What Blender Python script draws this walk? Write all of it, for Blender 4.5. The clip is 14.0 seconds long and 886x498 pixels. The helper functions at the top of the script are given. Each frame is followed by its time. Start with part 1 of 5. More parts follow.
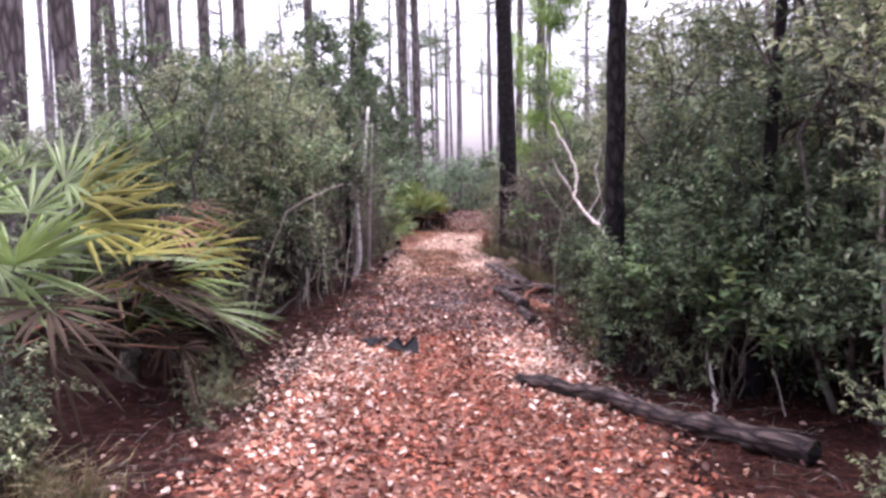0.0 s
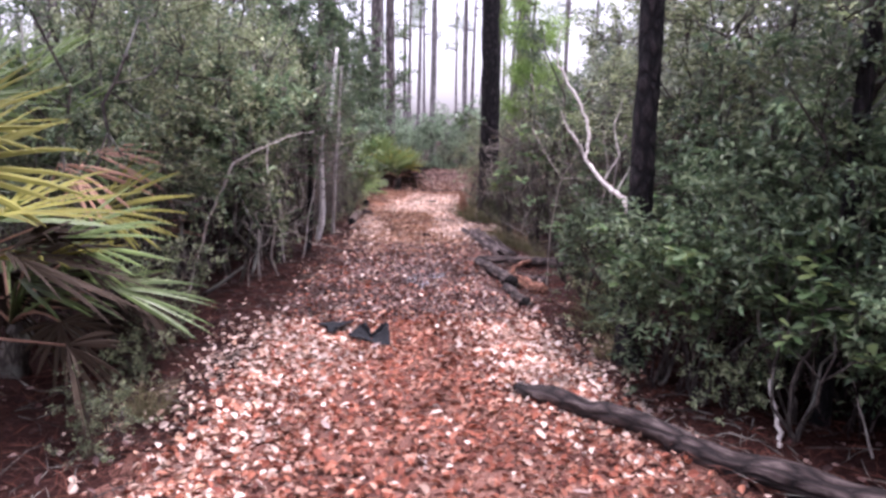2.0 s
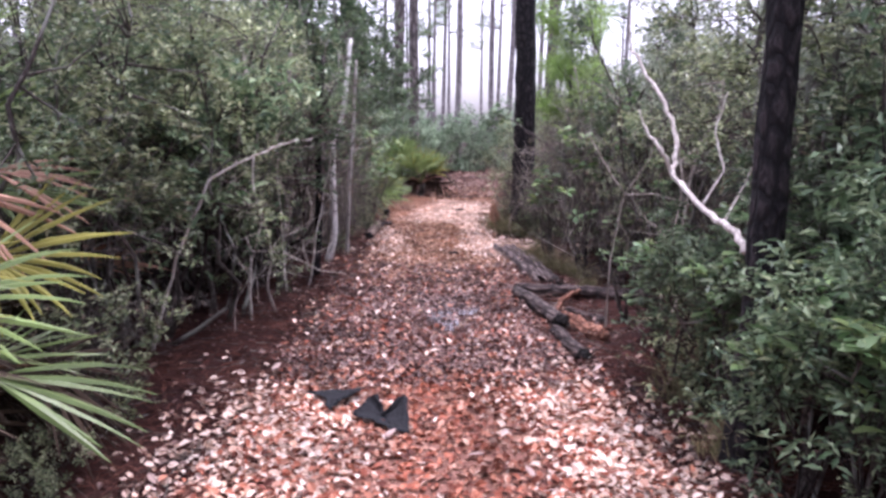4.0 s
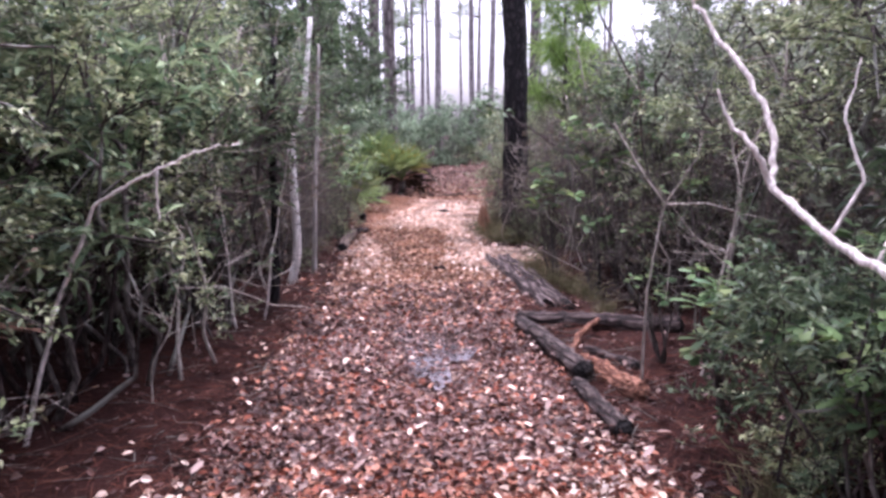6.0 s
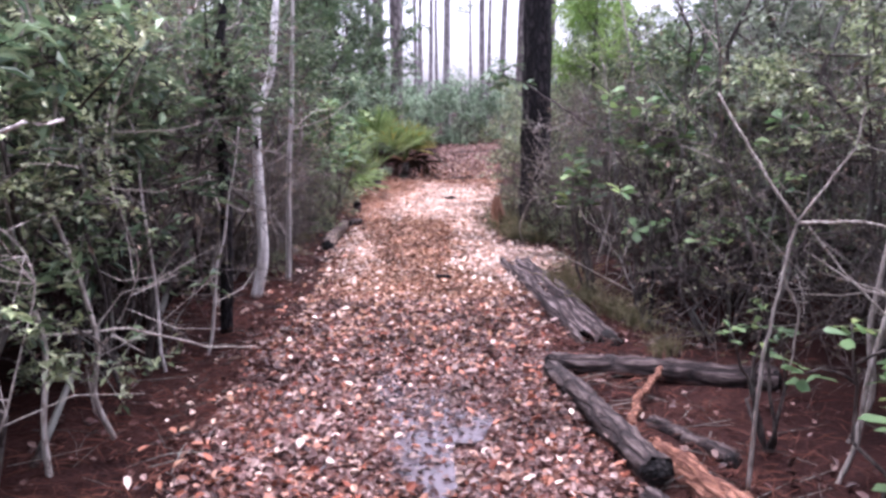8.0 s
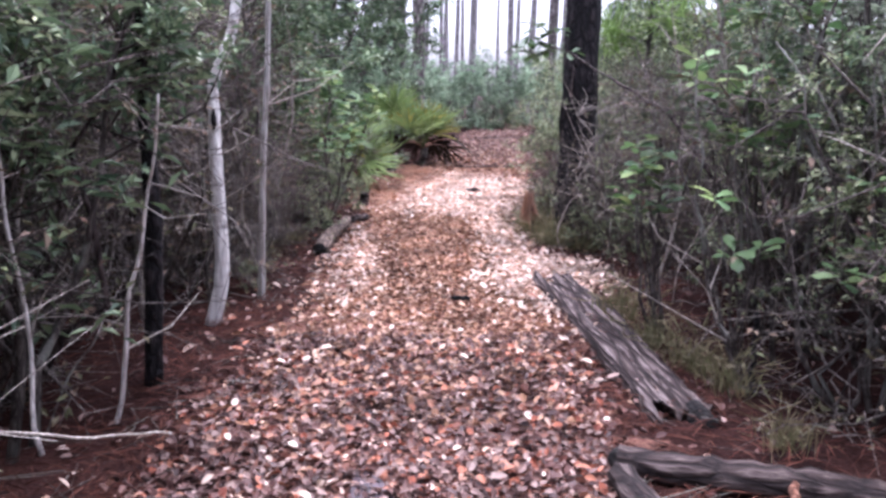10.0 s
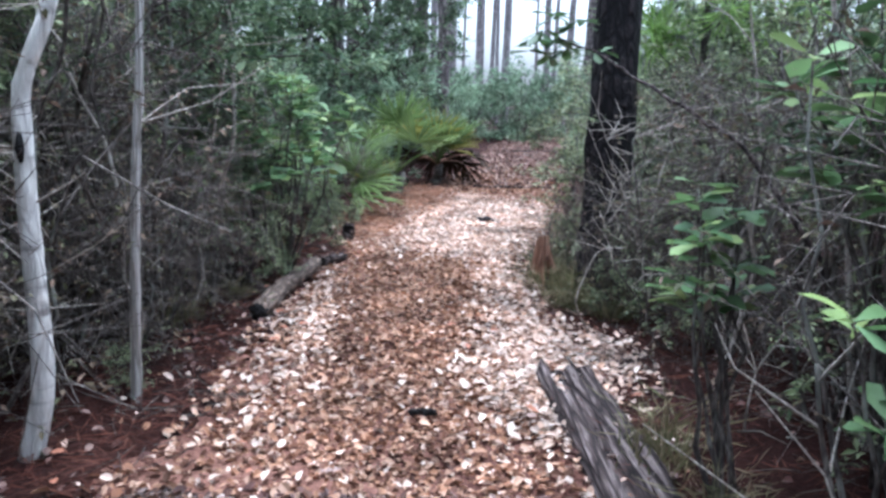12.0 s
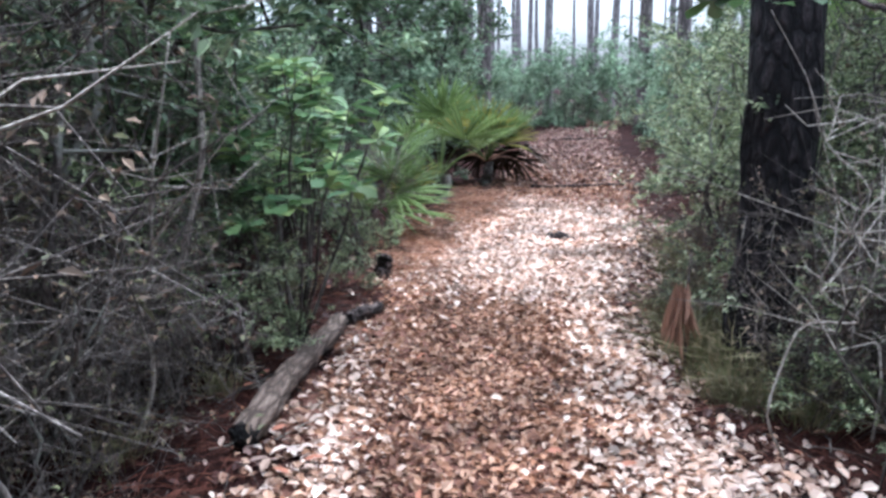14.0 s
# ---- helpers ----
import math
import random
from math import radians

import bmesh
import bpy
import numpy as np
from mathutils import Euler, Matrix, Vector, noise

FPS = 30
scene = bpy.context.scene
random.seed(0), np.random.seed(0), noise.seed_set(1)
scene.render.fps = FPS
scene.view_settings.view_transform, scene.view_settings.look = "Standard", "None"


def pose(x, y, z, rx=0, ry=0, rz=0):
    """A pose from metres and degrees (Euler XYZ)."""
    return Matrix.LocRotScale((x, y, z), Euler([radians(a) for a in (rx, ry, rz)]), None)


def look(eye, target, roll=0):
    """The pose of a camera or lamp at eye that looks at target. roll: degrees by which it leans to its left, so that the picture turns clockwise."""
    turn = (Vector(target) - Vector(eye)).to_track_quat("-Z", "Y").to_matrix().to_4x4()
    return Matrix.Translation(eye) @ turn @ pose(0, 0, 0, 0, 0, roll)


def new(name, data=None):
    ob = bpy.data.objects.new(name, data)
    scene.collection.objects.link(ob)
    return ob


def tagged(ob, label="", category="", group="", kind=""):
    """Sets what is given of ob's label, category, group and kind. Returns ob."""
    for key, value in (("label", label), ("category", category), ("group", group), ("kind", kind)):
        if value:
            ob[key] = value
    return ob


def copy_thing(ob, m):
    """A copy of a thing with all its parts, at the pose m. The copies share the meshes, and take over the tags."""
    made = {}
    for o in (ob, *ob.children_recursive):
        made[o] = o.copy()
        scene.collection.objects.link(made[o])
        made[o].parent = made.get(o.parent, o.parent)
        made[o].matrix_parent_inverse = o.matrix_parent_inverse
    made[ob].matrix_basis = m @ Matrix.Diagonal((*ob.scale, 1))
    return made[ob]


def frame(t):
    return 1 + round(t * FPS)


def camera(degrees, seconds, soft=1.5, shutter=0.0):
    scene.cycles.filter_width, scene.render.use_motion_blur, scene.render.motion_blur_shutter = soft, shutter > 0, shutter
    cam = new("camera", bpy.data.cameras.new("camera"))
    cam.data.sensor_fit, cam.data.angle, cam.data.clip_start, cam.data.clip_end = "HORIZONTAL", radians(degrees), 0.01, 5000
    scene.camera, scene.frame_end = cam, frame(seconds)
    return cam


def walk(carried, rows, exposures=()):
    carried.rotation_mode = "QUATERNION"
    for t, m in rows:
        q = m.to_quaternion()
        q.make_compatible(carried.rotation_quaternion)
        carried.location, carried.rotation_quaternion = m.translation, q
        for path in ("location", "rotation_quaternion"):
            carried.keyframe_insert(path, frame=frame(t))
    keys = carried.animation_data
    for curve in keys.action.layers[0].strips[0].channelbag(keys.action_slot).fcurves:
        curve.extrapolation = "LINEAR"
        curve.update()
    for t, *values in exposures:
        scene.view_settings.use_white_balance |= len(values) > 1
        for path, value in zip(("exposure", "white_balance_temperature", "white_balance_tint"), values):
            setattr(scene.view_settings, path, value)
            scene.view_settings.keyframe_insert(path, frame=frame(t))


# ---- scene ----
cam = camera(58.7, 14.0, soft=3.0)
METRES, EYE, TILT, LEAN, TURN = 11.3, 1.5, -1.8, 0.0, -4.1
ROWS = [
    (0.0, 0.0, 0.0, 0.0, -0.06, -3.3, 0.98),
    (0.5, -0.0033, 0.0342, 0.0002, -2.51, -5.02, -0.1),
    (1.0, -0.0078, 0.0568, 0.001, -3.07, -5.2, -0.06),
    (1.5, -0.0073, 0.0882, 0.0015, -2.54, -5.02, -0.91),
    (2.0, -0.0083, 0.1143, -0.0004, -2.32, -6.32, -1.13),
    (2.5, -0.0116, 0.1479, 0.003, -2.65, -7.25, -1.26),
    (3.0, -0.009, 0.1811, 0.0022, -2.51, -7.51, -1.05),
    (3.5, -0.007, 0.2118, 0.006, -0.06, -7.15, -0.84),
    (4.0, -0.0093, 0.2444, 0.0076, -0.56, -6.34, -0.91),
    (6.5, -0.006, 0.4055, 0.0155, -1.98, -7.37, 0.68),
    (7.0, -0.004, 0.4396, 0.01, 1.37, -9.93, -0.3),
    (7.5, -0.0042, 0.481, 0.0154, -0.22, -10.47, -0.18),
    (8.0, -0.0016, 0.5216, 0.0167, -1.33, -8.52, 0.04),
    (8.5, -0.0056, 0.5565, 0.0155, -0.22, -7.49, -1.12),
    (11.0, 0.0198, 0.7307, 0.0144, 1.6, -11.37, -0.36),
    (11.5, 0.0274, 0.7688, 0.0177, 2.98, -11.65, -0.73),
    (12.0, 0.034, 0.8154, 0.0211, 3.3, -9.14, -1.83),
    (12.5, 0.0362, 0.8638, 0.0183, 6.49, -9.06, -0.62),
    (13.0, 0.028, 0.9047, 0.0186, 9.07, -9.51, -0.59),
    (13.5, 0.0158, 0.9453, 0.023, 8.3, -10.34, -0.18),
    (14.0, 0.0063, 0.9875, 0.0251, 5.76, -10.05, 0.61),
]
walk(cam, [(t, pose(0, 0, EYE, TILT, LEAN, TURN) @ pose(METRES * x, METRES * y, METRES * z, 90 + pitch, roll, yaw)) for t, x, y, z, yaw, pitch, roll in ROWS],
     exposures=[(0.0, 1.25, 6120, 36), (4.0, 1.27, 5850, 33), (7.0, 1.45, 5850, 36), (8.5, 1.57, 5650, 30), (11.5, 1.42, 5560, 25), (12.0, 1.3, 5150, 8), (13.0, 1.22, 5330, 12), (14.0, 1.31, 5270, 9)])

# ---- world, sun ----
world = bpy.data.worlds.new("overcast_sky")
scene.world = world
world.use_nodes = True
wn, wl = world.node_tree.nodes, world.node_tree.links
sky = wn.new("ShaderNodeTexSky")
sky.sky_type, sky.sun_disc = "NISHITA", False
sky.sun_elevation, sky.sun_rotation = radians(80), radians(20)
sky.air_density, sky.dust_density, sky.ozone_density = 1.0, 4.0, 1.0
cloud = wn.new("ShaderNodeHueSaturation")
cloud.inputs["Saturation"].default_value = 0.25
wl.new(sky.outputs[0], cloud.inputs["Color"])
# an overcast sky is about three times as bright overhead as at the horizon
place = wn.new("ShaderNodeTexCoord")
split = wn.new("ShaderNodeSeparateXYZ")
wl.new(place.outputs["Generated"], split.inputs[0])
rise = wn.new("ShaderNodeMapRange")
rise.inputs["From Min"].default_value, rise.inputs["From Max"].default_value = 0.0, 1.0
rise.inputs["To Min"].default_value, rise.inputs["To Max"].default_value = 1.2, 2.1
wl.new(split.outputs["Z"], rise.inputs["Value"])
dim = wn.new("ShaderNodeVectorMath")
dim.operation = "SCALE"
wl.new(cloud.outputs[0], dim.inputs[0])
wl.new(rise.outputs[0], dim.inputs["Scale"])
wl.new(dim.outputs[0], wn["Background"].inputs["Color"])
wn["Background"].inputs["Strength"].default_value = 0.15
sun_data = bpy.data.lights.new("sun", "SUN")
sun_data.energy, sun_data.angle, sun_data.color = 1.3, radians(35), (1.0, 0.96, 0.9)
sun = new("sun", sun_data)
sun.matrix_world = look((1.3, 3.5, 22), (0, 0, 0))


# ---- materials ----
def node_mat(name):
    m = bpy.data.materials.new(name)
    m.use_nodes = True
    return m, m.node_tree.nodes, m.node_tree.links, m.node_tree.nodes["Principled BSDF"]


def ramp(nodes, stops):
    r = nodes.new("ShaderNodeValToRGB")
    el = r.color_ramp.elements
    while len(el) < len(stops):
        el.new(0.5)
    for e, (p, c) in zip(el, stops):
        e.position, e.color = p, (*c, 1)
    return r


def spread(cols):
    return [(i / max(1, len(cols) - 1), c) for i, c in enumerate(cols)]


def leaf_mat(name, cols, rough=0.45, glow=0.25, spec=0.4, tone=0.35):
    """Leaves: each leaf its own shade, each plant its own tone; light shines partly through."""
    m, n, l, p = node_mat(name)
    geo = n.new("ShaderNodeNewGeometry")
    r = ramp(n, spread(cols))
    l.new(geo.outputs["Random Per Island"], r.inputs[0])
    info = n.new("ShaderNodeObjectInfo")
    mp = n.new("ShaderNodeMapRange")
    mp.inputs["To Min"].default_value, mp.inputs["To Max"].default_value = 1 - tone, 1 + tone
    l.new(info.outputs["Random"], mp.inputs["Value"])
    tex = n.new("ShaderNodeTexNoise")
    tex.inputs["Scale"].default_value = 2.3
    co = n.new("ShaderNodeTexCoord")
    l.new(co.outputs["Object"], tex.inputs["Vector"])
    mp2 = n.new("ShaderNodeMapRange")
    mp2.inputs["From Min"].default_value, mp2.inputs["From Max"].default_value = 0.3, 0.7
    mp2.inputs["To Min"].default_value, mp2.inputs["To Max"].default_value = 0.55, 1.4
    l.new(tex.outputs["Fac"], mp2.inputs["Value"])
    mul = n.new("ShaderNodeMath")
    mul.operation = "MULTIPLY"
    l.new(mp.outputs[0], mul.inputs[0]), l.new(mp2.outputs[0], mul.inputs[1])
    hsv = n.new("ShaderNodeHueSaturation")
    l.new(mul.outputs[0], hsv.inputs["Value"])
    l.new(r.outputs[0], hsv.inputs["Color"])
    l.new(hsv.outputs[0], p.inputs["Base Color"])
    p.inputs["Roughness"].default_value = rough
    p.inputs["Specular IOR Level"].default_value = spec
    if glow > 0:
        tr = n.new("ShaderNodeBsdfTranslucent")
        l.new(hsv.outputs[0], tr.inputs["Color"])
        mix = n.new("ShaderNodeMixShader")
        mix.inputs[0].default_value = glow
        l.new(p.outputs[0], mix.inputs[1]), l.new(tr.outputs[0], mix.inputs[2])
        l.new(mix.outputs[0], n["Material Output"].inputs["Surface"])
    return m


def bark_mat(name, dark, mid, light, scale=(14, 14, 3), bump=0.6, rough=0.9, lichen=None, bands=None):
    """Bark or weathered wood: long plates or fibres, fine grain, patches of lichen."""
    m, n, l, p = node_mat(name)
    co = n.new("ShaderNodeTexCoord")
    mapn = n.new("ShaderNodeMapping")
    mapn.inputs["Scale"].default_value = scale
    l.new(co.outputs["Object"], mapn.inputs["Vector"])
    warp = n.new("ShaderNodeTexNoise")
    warp.inputs["Scale"].default_value, warp.inputs["Detail"].default_value = 1.0, 6
    l.new(mapn.outputs[0], warp.inputs["Vector"])
    vor = n.new("ShaderNodeTexVoronoi")
    vor.feature = "DISTANCE_TO_EDGE"
    vor.inputs["Scale"].default_value = 1.0
    addv = n.new("ShaderNodeVectorMath")
    addv.operation = "ADD"
    l.new(mapn.outputs[0], addv.inputs[0]), l.new(warp.outputs["Color"], addv.inputs[1])
    l.new(addv.outputs[0], vor.inputs["Vector"])
    grain = n.new("ShaderNodeTexNoise")
    grain.inputs["Scale"].default_value, grain.inputs["Detail"].default_value = 4.0, 8
    l.new(mapn.outputs[0], grain.inputs["Vector"])
    vm = n.new("ShaderNodeMapRange")
    vm.inputs["From Max"].default_value = 0.25
    l.new(vor.outputs["Distance"], vm.inputs["Value"])
    mul = n.new("ShaderNodeMath")
    mul.operation = "MULTIPLY"
    l.new(vm.outputs[0], mul.inputs[0]), l.new(grain.outputs["Fac"], mul.inputs[1])
    r = ramp(n, [(0.0, dark), (0.35, mid), (0.75, light)])
    l.new(mul.outputs[0], r.inputs[0])
    col = r.outputs[0]
    for patch, size, lo, hi in ((lichen, 3.0, 0.52, 0.62), (bands, None, 0.55, 0.68)):
        if patch is None:
            continue
        t = n.new("ShaderNodeTexNoise")
        t.inputs["Detail"].default_value = 5
        if size is None:
            bm_ = n.new("ShaderNodeMapping")
            bm_.inputs["Scale"].default_value = (3, 3, 14)
            l.new(co.outputs["Object"], bm_.inputs["Vector"])
            l.new(bm_.outputs[0], t.inputs["Vector"])
            t.inputs["Scale"].default_value = 1.0
        else:
            l.new(co.outputs["Object"], t.inputs["Vector"])
            t.inputs["Scale"].default_value = size
        k = n.new("ShaderNodeMapRange")
        k.inputs["From Min"].default_value, k.inputs["From Max"].default_value = lo, hi
        l.new(t.outputs["Fac"], k.inputs["Value"])
        mx = n.new("ShaderNodeMix")
        mx.data_type = "RGBA"
        mx.inputs["B"].default_value = (*patch, 1)
        for s in mx.inputs:
            if s.name == "A" and s.type == "RGBA":
                l.new(col, s)
            if s.name == "B" and s.type == "RGBA":
                s.default_value = (*patch, 1)
        l.new(k.outputs[0], mx.inputs[0])
        col = [o for o in mx.outputs if o.type == "RGBA"][0]
    l.new(col, p.inputs["Base Color"])
    b = n.new("ShaderNodeBump")
    b.inputs["Strength"].default_value, b.inputs["Distance"].default_value = bump, 0.02
    l.new(mul.outputs[0], b.inputs["Height"])
    l.new(b.outputs[0], p.inputs["Normal"])
    p.inputs["Roughness"].default_value = rough
    p.inputs["Specular IOR Level"].default_value = 0.25
    return m


def soil_mat(name, cols, fine=60.0, patch=1.3, bump=0.5, rough=0.9):
    m, n, l, p = node_mat(name)
    co = n.new("ShaderNodeTexCoord")
    a, b = n.new("ShaderNodeTexNoise"), n.new("ShaderNodeTexNoise")
    for t, s, d in ((a, fine, 8), (b, patch, 4)):
        t.inputs["Scale"].default_value, t.inputs["Detail"].default_value = s, d
        l.new(co.outputs["Object"], t.inputs["Vector"])
    v = n.new("ShaderNodeTexVoronoi")
    v.inputs["Scale"].default_value = fine * 0.7
    l.new(co.outputs["Object"], v.inputs["Vector"])
    add = n.new("ShaderNodeMath")
    add.operation = "MULTIPLY_ADD"
    add.inputs[1].default_value, add.inputs[2].default_value = 0.45, 0.0
    l.new(b.outputs["Fac"], add.inputs[0])
    sum_ = n.new("ShaderNodeMath")
    sum_.operation = "MULTIPLY_ADD"
    sum_.inputs[1].default_value = 0.55
    l.new(a.outputs["Fac"], sum_.inputs[0]), l.new(add.outputs[0], sum_.inputs[2])
    r = ramp(n, [(0.3 + 0.4 * q, c) for q, c in spread(cols)])
    l.new(sum_.outputs[0], r.inputs[0])
    l.new(r.outputs[0], p.inputs["Base Color"])
    bp = n.new("ShaderNodeBump")
    bp.inputs["Strength"].default_value, bp.inputs["Distance"].default_value = bump, 0.015
    l.new(v.outputs["Distance"], bp.inputs["Height"])
    l.new(bp.outputs[0], p.inputs["Normal"])
    p.inputs["Roughness"].default_value = rough
    p.inputs["Specular IOR Level"].default_value = 0.05
    return m


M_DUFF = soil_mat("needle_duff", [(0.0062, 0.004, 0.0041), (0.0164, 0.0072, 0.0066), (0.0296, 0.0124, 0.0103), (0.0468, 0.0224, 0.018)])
M_PATH = soil_mat("trodden_leaf_mould", [(0.03, 0.015, 0.013), (0.085, 0.04, 0.031), (0.16, 0.08, 0.06), (0.26, 0.15, 0.115)], fine=90)
M_LITTER = leaf_mat("dry_brown_leaves", [(0.0574, 0.0198, 0.0148), (0.205, 0.0608, 0.0355), (0.2952, 0.0988, 0.0577), (0.3526, 0.152, 0.0962), (0.41, 0.2432, 0.1776), (0.1394, 0.0395, 0.0252)], 0.65, 0.1, 0.2, 0.0)
M_DARKLITTER = leaf_mat("dark_brown_leaves", [(0.03, 0.016, 0.015), (0.085, 0.04, 0.034), (0.15, 0.085, 0.072), (0.3, 0.21, 0.18), (0.05, 0.024, 0.022), (0.12, 0.06, 0.05)], 0.5, 0.05, 0.25, 0.0)
M_TAN = leaf_mat("dry_tan_leaves", [(0.0425, 0.0187, 0.0128), (0.1445, 0.064, 0.0375), (0.255, 0.1287, 0.075), (0.34, 0.1911, 0.12), (0.442, 0.2886, 0.2063), (0.0935, 0.039, 0.024)], 0.6, 0.1, 0.2, 0.0)
M_FARLITTER = leaf_mat("damp_reddish_leaves", [(0.06, 0.031, 0.025), (0.14, 0.078, 0.062), (0.21, 0.13, 0.105), (0.3, 0.215, 0.18)], 0.65, 0.05, 0.2, 0.0)
M_PALE = leaf_mat("bleached_leaves", [(0.437, 0.2944, 0.225), (0.57, 0.4324, 0.351), (0.684, 0.5704, 0.495), (0.494, 0.3036, 0.207), (0.627, 0.506, 0.432)], 0.55, 0.1, 0.3, 0.0)
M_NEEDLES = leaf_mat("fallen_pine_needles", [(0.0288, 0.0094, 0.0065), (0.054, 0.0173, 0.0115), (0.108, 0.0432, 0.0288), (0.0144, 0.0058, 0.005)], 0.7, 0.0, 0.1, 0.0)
M_NEEDLEORANGE = leaf_mat("orange_pine_needles", [(0.18, 0.0675, 0.0338), (0.255, 0.1125, 0.06), (0.315, 0.165, 0.09), (0.12, 0.045, 0.0263)], 0.6, 0.0, 0.3, 0.0)
M_MYRTLE = leaf_mat("small_grey_green_leaves", [(0.0672, 0.1008, 0.0511), (0.1613, 0.2083, 0.1008), (0.2957, 0.3494, 0.1747), (0.4838, 0.5242, 0.3226), (0.1344, 0.1613, 0.0941)])
M_HOLLY = leaf_mat("dark_green_leaves", [(0.05, 0.085, 0.05), (0.095, 0.15, 0.075), (0.15, 0.21, 0.11), (0.25, 0.31, 0.18)])
# distance haze on the woodland shrubs is mixed into this leaf colour
M_FARLEAF = leaf_mat("haze_paled_far_leaves", [(0.115, 0.175, 0.11), (0.1955, 0.275, 0.176), (0.276, 0.3625, 0.242), (0.368, 0.45, 0.308)], 0.7, 0.25, 0.2, 0.25)
# paler copy of the small grey-green leaves; paints haze and skylight onto back rows
M_PALEMYRTLE = leaf_mat("haze_paled_shrub_leaves", [(0.1232, 0.1568, 0.1064), (0.2016, 0.2464, 0.168), (0.3024, 0.3472, 0.2464), (0.4032, 0.4368, 0.336), (0.168, 0.1904, 0.1456)], 0.6, 0.3, 0.2, 0.25)
M_BROAD = leaf_mat("broad_bright_green_leaves", [(0.0506, 0.105, 0.0402), (0.0867, 0.1534, 0.0574), (0.13, 0.2099, 0.0861), (0.1878, 0.2422, 0.0803), (0.0867, 0.1615, 0.0861)], 0.5, 0.3, 0.25, 0.25)
M_PALM = leaf_mat("palmetto_green", [(0.0396, 0.0897, 0.0374), (0.0858, 0.1518, 0.0515), (0.1716, 0.2346, 0.0749), (0.0594, 0.1219, 0.0499)], 0.42, 0.3, 0.4, 0.35)
M_PALMYELLOW = leaf_mat("palmetto_yellowing", [(0.26, 0.24, 0.05), (0.36, 0.3, 0.08), (0.18, 0.2, 0.045), (0.38, 0.26, 0.1)], 0.62, 0.3, 0.15, 0.2)
M_PALMDEAD = leaf_mat("palmetto_dead", [(0.36, 0.2, 0.13), (0.5, 0.31, 0.21), (0.24, 0.12, 0.08), (0.56, 0.4, 0.29)], 0.7, 0.1, 0.3, 0.15)
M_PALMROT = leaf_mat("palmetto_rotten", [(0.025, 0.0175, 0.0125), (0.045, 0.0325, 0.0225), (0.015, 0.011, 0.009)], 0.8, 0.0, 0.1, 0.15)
M_PINELEAF = leaf_mat("pine_needles", [(0.05, 0.1, 0.03), (0.1, 0.17, 0.05), (0.15, 0.23, 0.08)], 0.5, 0.25, 0.3, 0.2)
M_PINEYOUNG = leaf_mat("young_pine_needles", [(0.16, 0.27, 0.06), (0.24, 0.36, 0.1), (0.3, 0.42, 0.14)], 0.5, 0.35, 0.3, 0.1)
M_GRASS = leaf_mat("dry_grass", [(0.124, 0.132, 0.054), (0.186, 0.165, 0.084), (0.2232, 0.1782, 0.108), (0.0806, 0.1056, 0.036)], 0.6, 0.2, 0.3, 0.2)
M_TWIGLEAF = leaf_mat("sparse_dead_leaves", [(0.1411, 0.0907, 0.0655), (0.1915, 0.1411, 0.1008), (0.1008, 0.0958, 0.0504), (0.131, 0.1411, 0.0756)], 0.7, 0.15, 0.3, 0.2)
M_BARK = bark_mat("pine_bark", (0.012, 0.009, 0.009), (0.055, 0.04, 0.036), (0.13, 0.1, 0.092), (11, 11, 2.6), 1.0)
M_BARKCHAR = bark_mat("scorched_bark", (0.004, 0.0035, 0.004), (0.013, 0.0105, 0.0115), (0.05, 0.04, 0.041), (17, 17, 7), 1.0, lichen=None)
M_BARKGREY = bark_mat("grey_pine_bark", (0.05, 0.042, 0.042), (0.15, 0.125, 0.12), (0.28, 0.24, 0.235), (9, 9, 2.4), 0.8)
M_PALEBARK = bark_mat("pale_smooth_bark", (0.5, 0.48, 0.45), (0.72, 0.7, 0.66), (0.84, 0.82, 0.78), (18, 18, 5), 0.6, 0.85, lichen=(0.5, 0.48, 0.44), bands=(0.16, 0.14, 0.135))
M_POLE = bark_mat("streaked_grey_bark", (0.2, 0.18, 0.16), (0.44, 0.41, 0.38), (0.62, 0.59, 0.55), (34, 34, 2.5), 0.8, 0.85, lichen=(0.5, 0.48, 0.45))
# bark lightened and greyed: the haze over far trunks is put into its colour
M_FARBARK = bark_mat("haze_paled_pine_bark", (0.12, 0.105, 0.108), (0.24, 0.21, 0.215), (0.36, 0.32, 0.33), (9, 9, 2.4), 0.6)
M_STEM = bark_mat("grey_brown_stems", (0.028, 0.0225, 0.02), (0.072, 0.06, 0.052), (0.15, 0.13, 0.114), (30, 30, 8), 0.3, lichen=(0.19, 0.19, 0.165))
M_TWIG = bark_mat("pale_grey_twigs", (0.2, 0.17, 0.145), (0.36, 0.32, 0.28), (0.52, 0.48, 0.43), (40, 40, 10), 0.2)
M_TWIGDARK = bark_mat("dark_brown_twigs", (0.05, 0.041, 0.036), (0.13, 0.11, 0.098), (0.27, 0.24, 0.215), (40, 40, 10), 0.2)
M_WHITEWOOD = bark_mat("bleached_dead_wood", (0.35, 0.31, 0.28), (0.55, 0.5, 0.46), (0.7, 0.66, 0.62), (30, 30, 8), 0.3)
M_LOG = bark_mat("rotting_log_wood", (0.01, 0.007, 0.007), (0.045, 0.032, 0.029), (0.135, 0.105, 0.097), (17, 17, 4), 0.9)
M_LOGGREY = bark_mat("weathered_grey_wood", (0.008, 0.005, 0.005), (0.06, 0.042, 0.039), (0.27, 0.22, 0.21), (22, 1.6, 22), 1.0)
